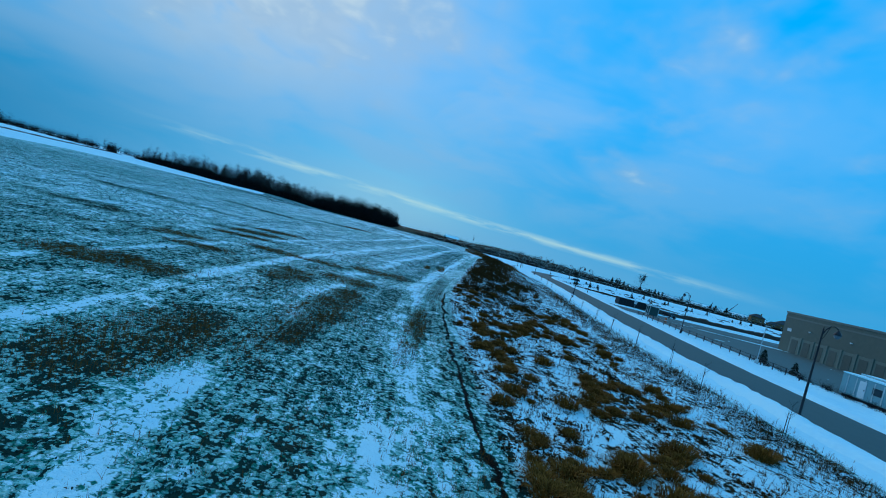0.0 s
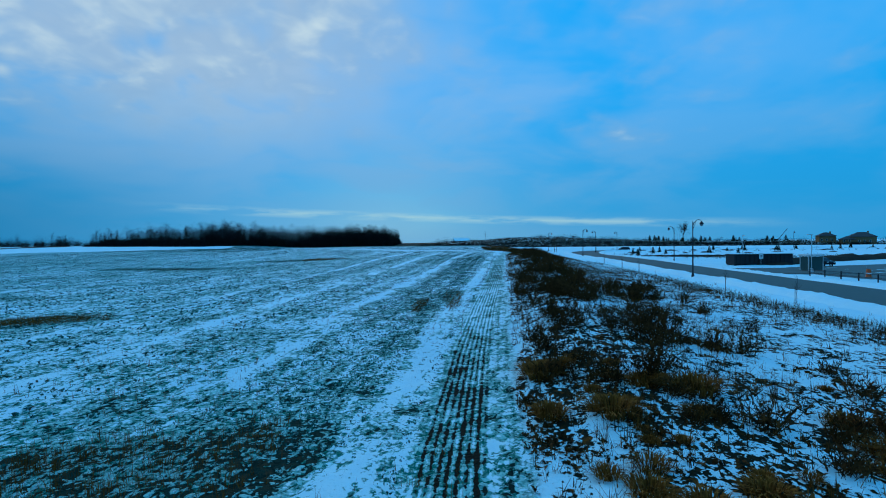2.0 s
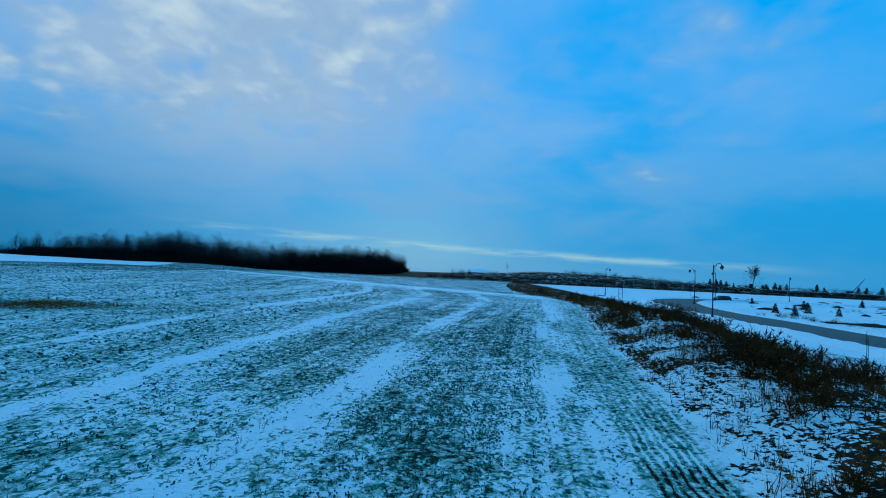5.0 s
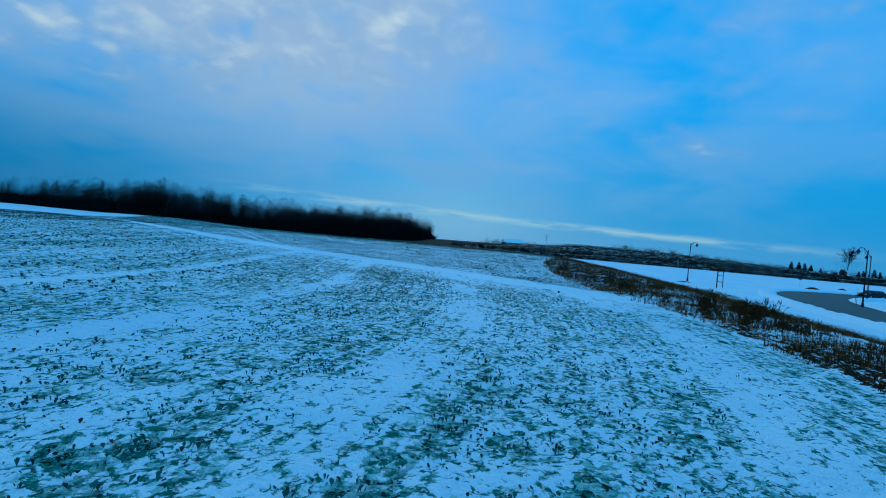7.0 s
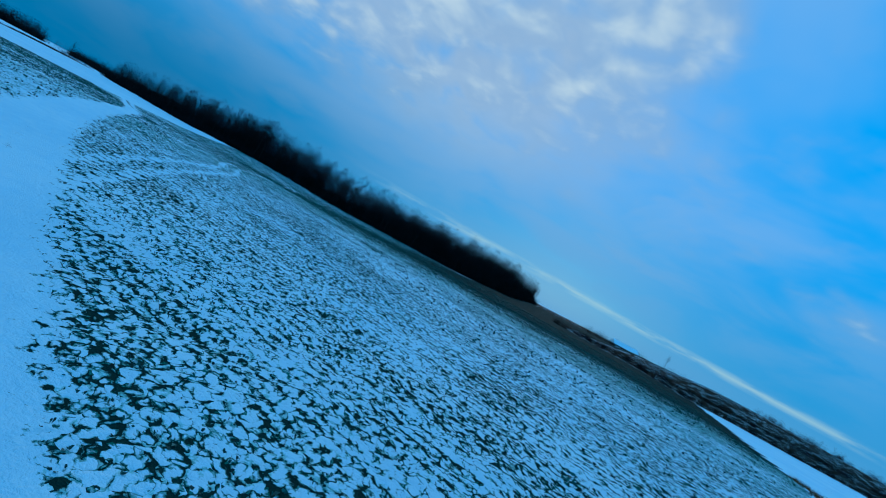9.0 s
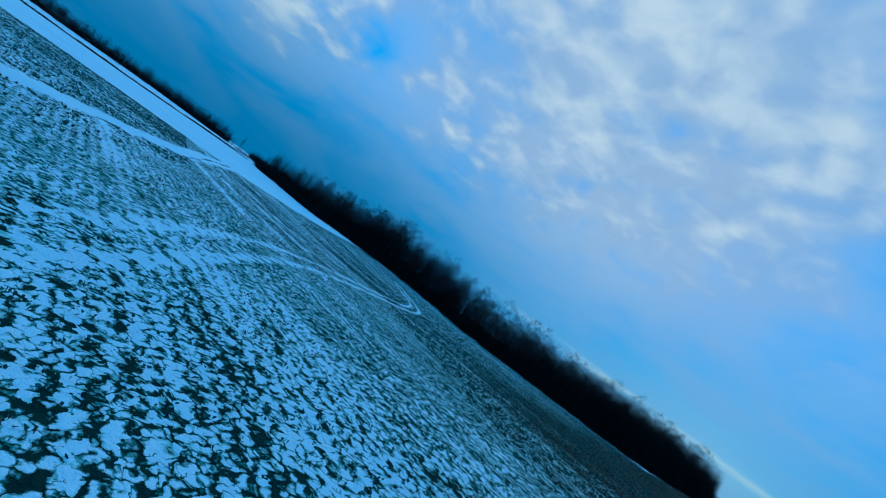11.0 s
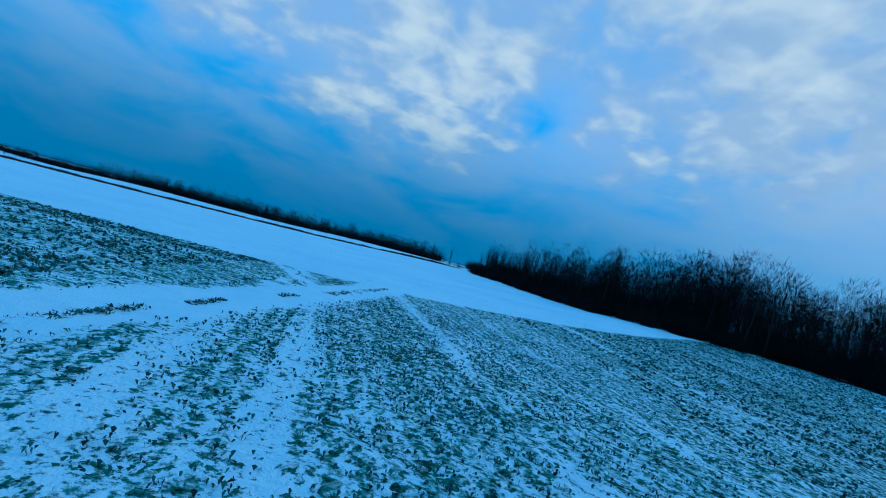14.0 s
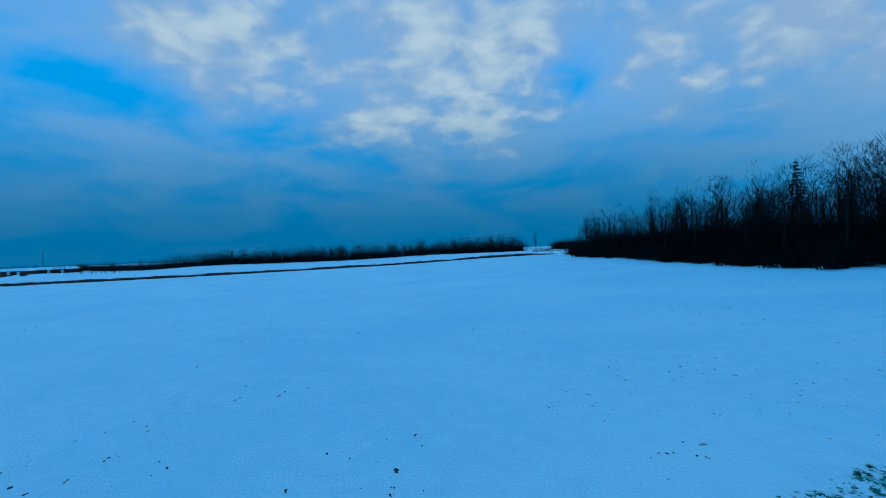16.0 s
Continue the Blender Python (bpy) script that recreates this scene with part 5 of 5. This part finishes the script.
def shelter(x, y):
    """A small glazed kiosk."""
    ob = new("kiosk")
    ob.matrix_basis = pose(x, y, ground_at(x, y), 0, 0, 12)
    for px in (-1.3, 1.3):
        for py in (-0.7, 0.7):
            boxes("post", [(px - 0.06, px + 0.06, py - 0.06, py + 0.06, -0.1, 2.4)], MAT_PALE, ob)
    boxes("roof", [(-1.5, 1.5, -0.9, 0.9, 2.403, 2.6)], MAT_WHITE, ob, "white roof with snow", 0.05)
    for d in ((-1.22, 1.22, 0.68, 0.71, 0.15, 2.2), (-1.32, -1.29, -0.62, 0.62, 0.15, 2.2), (1.29, 1.32, -0.62, 0.62, 0.15, 2.2), (-1.22, 1.22, -0.71, -0.68, 0.15, 2.2)):
        boxes("pane", [d], MAT_KIOSK, ob, "dull blue-green pane")
    boxes("bench", [(-1.1, 1.1, 0.25, 0.6, 0.42, 0.48)], MAT_WEED, ob)
    return tagged(ob, "small blue-green kiosk beside the parking lot", "kiosk")


shelter(55.5, 124.5)


def barrel(x, y):
    ob = new("traffic_drum")
    ob.matrix_basis = pose(x, y, ground_at(x, y) + 0.07, 0, 0, 0)
    tubes("drum", [([(0, 0, 0), (0, 0, 0.1), (0, 0, 0.95), (0, 0, 1.0)], [0.32, 0.29, 0.24, 0.18])], MAT_ORANGE, ob, sides=14)
    tubes("band", [([(0, 0, 0.38), (0, 0, 0.52)], [0.288, 0.28])], MAT_WHITE, ob, "white reflective band", 14)
    return tagged(ob, "orange traffic drum on the parking lot", "traffic drum")


barrel(53.0, 111.0)


def mast(x, y):
    ob = new("lattice_mast")
    ob.matrix_basis = pose(x, y, ground_at(x, y))
    for a in range(3):
        t = a * 2.094
        tubes("leg", [([(math.cos(t) * 1.1, math.sin(t) * 1.1, -0.3), (math.cos(t) * 0.35, math.sin(t) * 0.35, 25)], [0.12, 0.08])], MAT_POLE, ob, sides=5)
    for k in range(14):
        z = k * 1.75
        r0, r1 = 1.1 - 0.75 * z / 25, 1.1 - 0.75 * (z + 1.75) / 25
        for a in range(3):
            t, u = a * 2.094, (a + 1) * 2.094
            tubes("brace", [([(math.cos(t) * r0, math.sin(t) * r0, z), (math.cos(u) * r1, math.sin(u) * r1, z + 1.75)], [0.05, 0.05])], MAT_POLE, ob, sides=4)
    for z in (21, 23.5):
        boxes("antenna", [(0.5, 0.9, -0.25, 0.25, z, z + 1.6), (-0.9, -0.5, -0.25, 0.25, z, z + 1.6)], MAT_PALE, ob)
    return tagged(ob, "tall lattice mast with antennas", "mast")


mast(-737, -64)


def far_shed(x, y, turn, long, label, sunk=0.0):
    """A long low shed under a pitched roof deep in snow."""
    ob = new("farm_shed")
    ob.matrix_basis = pose(x, y, ground_at(x, y) - sunk, 0, 0, turn)
    boxes("wall", [(-long / 2, long / 2, -6, 6, -0.5, 3.2)], MAT_SOIL, ob, bevel=0.05)
    w, d = long / 2 + 0.4, 6.5
    verts = [Vector(p) for p in ((-w, -d, 3.2), (w, -d, 3.2), (w, 0, 5.6), (-w, 0, 5.6), (w, d, 3.2), (-w, d, 3.2))]
    part("roof", verts, [(0, 1, 2, 3), (3, 2, 4, 5), (0, 3, 5), (1, 4, 2), (0, 5, 4, 1)], MAT_SNOW, ob, "pitched roof white with snow")
    for k in range(3):
        px = -long / 3 + k * long / 3
        boxes("door", [(px - 1.6, px + 1.6, -6.12, -6.004, 0, 2.7)], MAT_PALE, ob)
    return tagged(ob, label, "shed")


far_shed(-591, -11, 68, 30, "long dark farm shed with a snowy roof")
far_shed(4, 474, 12, 13, "small shed under deep snow on the ridge", 2.7)
far_shed(-603, 13, 66, 44, "long low farm building with a snowy roof")
for k in range(12):
    heap(-497 - 12 * (k % 4) - 3 * k, 21 - 14 * (k // 4) - 4 * (k % 3), 3.5 + (k * 7 % 5) * 0.6, 1.0 + (k * 3 % 4) * 0.3, 130 + k, MAT_SOIL, "heap of dark earth far out on the snow")


def skip_container(x, y, turn, long):
    """A long dark open-topped steel container with ribbed sides."""
    ob = new("steel_container")
    ob.matrix_basis = pose(x, y, ground_at(x, y), 0, 0, turn)
    boxes("body", [(-long / 2, long / 2, -1.2, 1.2, 0.15, 1.95)], MAT_POLE, ob, bevel=0.04)
    boxes("rim", [(-long / 2 - 0.06, long / 2 + 0.06, -1.27, 1.27, 1.953, 2.08)], MAT_POLE, ob)
    boxes("snow_cap", [(-long / 2 + 0.1, long / 2 - 0.1, -1.1, 1.1, 2.083, 2.16)], MAT_SNOW, ob, "thin cap of snow", 0.03)
    for k in range(int(long / 0.9)):
        px = -long / 2 + 0.45 + k * 0.9
        boxes("rib", [(px - 0.06, px + 0.06, -1.29, -1.204, 0.2, 1.93)], MAT_POLE, ob)
    boxes("skid", [(-long / 2 + 0.2, long / 2 - 0.2, -1.0, -0.85, -0.1, 0.147), (-long / 2 + 0.2, long / 2 - 0.2, 0.85, 1.0, -0.1, 0.147)], MAT_RUBBER, ob)
    return tagged(ob, "long dark steel container standing on the lot", "container")


skip_container(58.3, 142.2, 8, 12.0)

# conifers on the skyline beside the broad tree
FAR_RNG = np.random.default_rng(88)
for k in range(26):
    x = 150 + 75 * FAR_RNG.random() ** 1.2 if k < 20 else FAR_RNG.uniform(230, 330)
    y = 432 + FAR_RNG.uniform(0, 12)
    c = place_copy(small_tree, x, y, k * 50, FAR_RNG.uniform(1.2, 2.6))
    tagged(c, "dark conifer on the far skyline", group="conifers on the skyline")


# ---- plants that stand through the snow ----
def in_rows(xy, gap, rng):
    """Spots drawn to the nearest drilled row."""
    x, y = xy.T.copy()
    second = second_field(x, y) > 0
    across = np.where(second, 0.15 * x + y, x - bank_foot(y))
    shift = np.round(across / gap) * gap + rng.normal(0, 0.06, len(x)) - across
    return np.column_stack([np.where(second, x, x + shift), np.where(second, y + shift, y)])


def scatter_blades(name, xy, count, low, high, lean, width, mat, label, category, seed, leafy=False):
    """Tufts of thin blades, or of broad leaves, that spread from one root at each spot."""
    rng = np.random.default_rng(seed)
    n = len(xy)
    base = np.repeat(np.column_stack([xy, height(xy[:, 0], xy[:, 1])]), count, 0)
    m = n * count
    base[:, :2] += rng.normal(0, 0.035, (m, 2))
    base[:, 2] -= 0.02
    tall = rng.uniform(low, high, m)
    t, out = rng.uniform(0, 6.283, m), np.abs(rng.normal(0, lean, m))
    tip = base + np.column_stack([np.cos(t) * out * tall, np.sin(t) * out * tall, tall / np.sqrt(1 + out * out)])
    s = t + 1.571 + rng.normal(0, 0.5, m)
    side = np.column_stack([np.cos(s), np.sin(s), np.zeros(m)]) * (width * rng.uniform(0.6, 1.3, m))[:, None]
    if leafy:
        mid = base * 0.45 + tip * 0.55
        mid[:, 2] += tall * 0.25
        verts = np.empty((m * 4, 3))
        verts[0::4], verts[1::4], verts[2::4], verts[3::4] = base, mid + side, tip, mid - side
        ob = quick_mesh(name, verts, np.arange(m * 4).reshape(-1, 4), mat)
        return tagged(ob, label, category, kind="stuff")
    verts = np.empty((m * 3, 3))
    verts[0::3], verts[1::3], verts[2::3] = base - side, base + side, tip
    ob = quick_mesh(name, verts, np.arange(m * 3).reshape(-1, 3), mat)
    return tagged(ob, label, category, kind="stuff")


FLIGHT = [(0, 8), (0, 60), (2, 106), (3, 148), (0, 175), (-10, 198), (-28, 220), (-45, 235), (-65, 247), (-100, 258)]


def spread(rng, count, reach, power=1.0):
    """Spots along the middle of the fields, thinning outwards."""
    line = np.array(resample(FLIGHT, 0.5))
    p = line[rng.integers(0, len(line), count)]
    return p + rng.normal(0, 1, (count, 2)) * reach * np.abs(rng.normal(0, 1, (count, 1))) ** power


def clumpy(x, y, scale, seed):
    """A soft random field between 0 and 1."""
    rng = np.random.default_rng(seed)
    total = np.zeros(len(x))
    for k in range(7):
        a, f, ph = rng.uniform(0, 6.283), scale * rng.uniform(0.5, 2.0), rng.uniform(0, 6.283)
        total += np.sin((x * math.cos(a) + y * math.sin(a)) * f + ph)
    return 1 / (1 + np.exp(-total * 0.9))


def field_plants():
    rng = np.random.default_rng(40)
    xy = spread(rng, 300000, 7.5, 0.5)
    x, y = xy.T
    lane = np.minimum(off_line(x, y, LANE) - lane_half(x), np.abs(off_line(x, y, SPUR) - 0.60) - 0.32)
    turn = np.abs(off_line(x, y, TURN) - 0.78) - 0.25
    crop = (x < bank_foot(y) - 2.3) & (lane > 0) & (turn > 0) & (snowfield(x, y) > 0.4) & (y > 6)
    second = second_field(x, y) > 0
    across = np.where(second, 0.15 * x + y, x - bank_foot(y))
    lanes = np.sin(across * 2.1) + np.sin(across * 0.83 + 1.0) + 0.8 * np.sin(across * 4.7 + 2.0)
    wheel = np.ones(len(x), bool)
    for lanes_of, mine in ((LANES_A, ~second), (LANES_B, second)):
        for at, wide in lanes_of:
            wheel &= ~(mine & (np.abs(across - at) < wide * 0.55))
    keep = crop & (second | (lane > 4) | (x < -45) | (rng.random(len(x)) < 0.25)) & (rng.random(len(x)) < np.where(second, 0.46, np.clip(0.55 + 0.22 * lanes, 0.08, 0.95)) * np.where(second, 1.0 - 0.80 * ease(x, -62, -42), 1.0 - 0.66 * ease(y, 140, 165) * (1 - ease(y, 205, 235)))) & (wheel | (rng.random(len(x)) < np.where(second, 0.25, 0.10)))
    green = keep & ((y > 62) | (clumpy(x, y, 0.35, 2) > 0.35))
    scatter_blades("crop_plants", in_rows(xy[green], 0.17, rng), 2, 0.035, 0.095, 0.75, 0.027, MAT_CROP, "young green crop leaves poking through thin snow", "crop", 41, True)
    # farther out the standing leaves hide the snow between the rows
    xy = np.column_stack([rng.uniform(-128, 22, 90000), rng.uniform(20, 300, 90000)])
    xy = np.concatenate([xy, np.column_stack([rng.uniform(-115, 22, 62000), rng.uniform(240, 330, 62000)]), np.column_stack([rng.uniform(-130, -62, 24000), rng.uniform(205, 264, 24000)])])
    x, y = xy.T
    lane = np.minimum(off_line(x, y, LANE) - lane_half(x) - 0.1, np.abs(off_line(x, y, SPUR) - 0.60) - 0.38)
    turn = np.abs(off_line(x, y, TURN) - 0.78) - 0.32
    second = second_field(x, y) > 0
    across = np.where(second, 0.15 * x + y, x - bank_foot(y))
    east = bank_foot(y) - 2.5 + 2.3 * ease(y, 200, 230)
    open_crop = (x < east) & (lane > 0) & (turn > 0) & (snowfield(x, y) > 0.8)
    bands = np.sin(across * 2.1) + np.sin(across * 0.83 + 1.0) + 0.8 * np.sin(across * 0.31 + 2.0) + 1.2 * (clumpy(x, y, 0.06, 21) - 0.5)
    keep = open_crop & (rng.random(len(x)) < np.clip(0.58 + 0.24 * bands + 0.1 * ease(y, 240, 275), 0.03, 1.0)) & (rng.random(len(x)) < ease(y, 20, 75)) & (off_line(x, y, FLIGHT) > 9)
    for lanes_of, mine in ((LANES_A, ~second), (LANES_B, second)):
        for at, wide in lanes_of:
            keep &= ~(mine & (np.abs(across - at) < wide * 0.7))
    scatter_blades("crop_plants", xy[keep], 3, 0.07, 0.15, 1.0, 0.060, MAT_CROP, "rows of young crop under thin snow", "crop", 45, True)
    # broken rows of plants left standing between the wheel tracks of the lane
    line = np.array(resample(LANE, 0.25))
    line = line[(line[:, 0] < -62) & (line[:, 0] > -106)]
    step = np.gradient(line, axis=0)
    step /= np.hypot(step[:, 0], step[:, 1])[:, None]
    i = rng.integers(0, len(line), 1500)
    off = -0.9 * (1 - ease(-line[i, 0], 78, 95)) + rng.normal(0, 0.08 + 0.06 * ease(-line[i, 0], 92, 98), len(i))
    xy = line[i] + np.column_stack([-step[i, 1], step[i, 0]]) * off[:, None]
    keep = clumpy(xy[:, 0], xy[:, 1], 1.1, 31) > 0.52 - 0.36 * ease(-xy[:, 0], 97, 100)
    scatter_blades("crop_plants", xy[keep], 3, 0.03, 0.10, 1.6, 0.032, MAT_CROP, "broken row of crop between wheel tracks in snow", "crop", 46)
    # dry grass stands in patches on the near field
    xy = np.column_stack([rng.uniform(-30, 6, 260000), rng.uniform(2, 150, 260000)])
    x, y = xy.T
    patch = np.maximum(dry_patches(x, y), 0.62 * clumpy(x * 0.6, y, 0.30, 7) * (1 - 0.84 * ease(y, 50, 95)) * np.exp(-np.maximum(-x - 4, 0) / 16))
    off_strip = (np.abs(x - (bank_foot(y) - 4.6)) > 0.8) | (rng.random(len(x)) < 0.12)
    keep = (x < bank_foot(y)) & (rng.random(len(x)) < patch ** 2.2) & off_strip
    scatter_blades("dry_grass", xy[keep], 4, 0.10, 0.42, 0.40, 0.006, MAT_STRAW, "stalks of dead yellow grass in the snow", "grass", 42)
    # weeds on the bank between field and road
    xy = np.column_stack([rng.uniform(0, 34, 190000), rng.uniform(2, 262, 190000)])
    x, y = xy.T
    w = weediness(x, y)
    body = np.exp(-(((x - bank_foot(y) - 4.6) / 4.2) ** 2)) * ease(y, 52, 72)
    c = clumpy(x, y, 0.7, 9)
    ditch = np.exp(-(((x - road_mid(y) + 11.4) / 1.7) ** 2)) * (1 - ease(y, 90, 140))
    thick = rng.random(len(x)) < w * (0.10 + 0.26 * (1 - ease(y, 52, 66)) + (0.45 + 0.6 * (1 - ease(y, 52, 66))) * c ** 2 + (0.40 + 0.55 * ease(y, 88, 100)) * body * c + 0.75 * c * ease(y, 150, 165)) + ditch * (0.55 + 0.45 * c)
    crest = np.exp(-(((x - bank_foot(y) - 9.8) / 1.9) ** 2)) * ease(y, 60, 70) * (1 - ease(y, 112, 128))
    thick |= rng.random(len(x)) < 0.55 * crest * c
    dark = thick & (rng.random(len(x)) > 0.7 * crest) & (rng.random(len(x)) < 0.45 + 0.4 * body * (1 - ease(y, 150, 190)) + 0.4 * ditch)
    scatter_blades("dead_weeds", xy[dark], 5, 0.12, 0.55, 0.55, 0.011, MAT_WEED, "dark dead weeds covering the bank", "weeds", 43)
    pale = thick & ~dark
    low = np.column_stack([rng.uniform(1, 26, 42000), rng.uniform(4, 70, 42000)])
    x, y = low.T
    keep = (x > bank_foot(y) + 0.5) & (x < bank_foot(y) + 12) & (clumpy(x, y, 1.5, 15) * (0.4 + 0.6 * clumpy(x, y, 0.4, 16)) > rng.uniform(0.35, 0.8, len(x)))
    scatter_blades("low_weeds", low[keep], 6, 0.05, 0.15, 1.2, 0.045, MAT_WEED, "flattened dark weeds between patches of snow", "weeds", 47, True)
    scatter_blades("bank_grass", xy[pale], 5, 0.12, 0.50, 0.6, 0.009, MAT_STRAW, "dry yellow-brown grass on the bank", "grass", 44)


field_plants()


def tussock(seed, wide, tall, count):
    """A rounded clump of arching dead grass."""
    rng = np.random.default_rng(seed)
    v, f = [], []
    for _ in range(count):
        t, r = rng.uniform(0, 6.283), wide * 0.45 * math.sqrt(rng.random())
        a = Vector((math.cos(t) * r, math.sin(t) * r, -0.03))
        t2 = t + rng.normal(0, 0.5)
        out = wide * rng.uniform(0.1, 0.62)
        h = tall * (rng.uniform(0.75, 1.05) - 0.75 * (out / wide) ** 2 - 0.3 * r / wide)
        m = a + Vector((math.cos(t2) * out * 0.45, math.sin(t2) * out * 0.45, h * 0.92))
        b = a + Vector((math.cos(t2) * out, math.sin(t2) * out, h))
        s = Vector((-math.sin(t2), math.cos(t2), 0)) * 0.016
        k = len(v)
        v += [a - s, a + s, m - s * 0.8, m + s * 0.8, b]
        f += [(k, k + 1, k + 3, k + 2), (k + 2, k + 3, k + 4)]
    return v, f


def tussocks():
    rng = np.random.default_rng(50)
    shapes = [tussock(51 + k, 0.70 + 0.14 * k, 0.30 + 0.05 * k, 240) for k in range(4)]
    masters = []
    for k, (v, f) in enumerate(shapes):
        ob = link_mesh("grass_tussock", v, f, MAT_STRAW)
        masters.append(tagged(ob, "rounded tussock of dead orange-brown grass", "grass", "tussocks on the snowy bank"))
    spots = []
    while len(spots) < 400:
        y = rng.uniform(8, 66)
        x = bank_foot(y) + 1.2 + rng.random() ** 1.1 * 14
        if clumpy(np.array([x]), np.array([y]), 0.8, 5)[0] * (1 - 0.4 * (y > 70)) > rng.uniform(0.25, 0.9):
            spots.append((x, y))
    for i, (x, y) in enumerate(spots):
        size, turn = 0.36 + 0.95 * rng.random() ** 1.6, rng.uniform(0, 360)
        if i < 4:
            masters[i].matrix_basis = pose(x, y, ground_at(x, y), 0, 0, turn)
            masters[i].scale = (size, size, size)
        else:
            place_copy(masters[i % 4], x, y, turn, size)


tussocks()


def shrubs():
    """Dark twiggy shrubs on the crest of the bank."""
    rng = np.random.default_rng(70)
    masters, forms, rest = [], [], []
    for k in range(4):
        v, f = [], []
        for _ in range(32):
            a = Vector((rng.normal(0, 0.25), rng.normal(0, 0.22), -0.05))
            d = Vector((rng.normal(0, 0.55), rng.normal(0, 0.55), 1)).normalized()
            b = a + d * rng.uniform(0.5, 1.25)
            tube(v, f, [a, a.lerp(b, 0.5) + Vector(rng.normal(0, 0.04, 3)), b], [0.014, 0.010, 0.002], 3)
            for _ in range(6):
                o = a.lerp(b, rng.uniform(0.25, 1.0))
                blade(v, f, o, o + (d + Vector(rng.normal(0, 0.8, 3))).normalized() * rng.uniform(0.12, 0.36), 0.03)
        forms.append(as_triangles(v, f))
        ob = link_mesh("bank_shrub", v, f, MAT_WEED)
        masters.append(tagged(ob, "dark brown leafless shrub on the bank", "shrub", "shrubs on the bank"))
    n = 0
    for _ in range(4000):
        if n >= 380:
            break
        y = rng.uniform(90, 152) if rng.random() < 0.5 else rng.uniform(57, 96) if rng.random() < 0.75 else rng.uniform(82, 100)
        x = bank_foot(y) + (4.6 + rng.normal(0, 2.6) if y > 100 or rng.random() < 0.35 else rng.uniform(1.5, 13.5))
        if rng.random() < 0.13:
            y = rng.uniform(152, 206)
            x = bank_foot(y) + rng.uniform(1.5, 7.5 - 4.0 * float(ease(y, 185, 206)))
        if x < bank_foot(y) + 1.2 or clumpy(np.array([x]), np.array([y]), 1.1, 12)[0] < rng.uniform(0.35, 0.9):
            continue
        size, turn = rng.uniform(0.4, 1.0), rng.uniform(0, 360)
        if n < 4:
            masters[n].matrix_basis = pose(x, y, ground_at(x, y), 0, 0, turn)
            masters[n].scale = (size, size, size)
        elif n < 290:
            place_copy(masters[n % 4], x, y, turn, size)
        else:
            rest.append((*forms[n % 4], placed(x, y, radians(turn), size)))
        n += 1
    joined("bank_brush", rest, MAT_WEED, "dark dead brush filling the bank between shrubs", "brush")


shrubs()
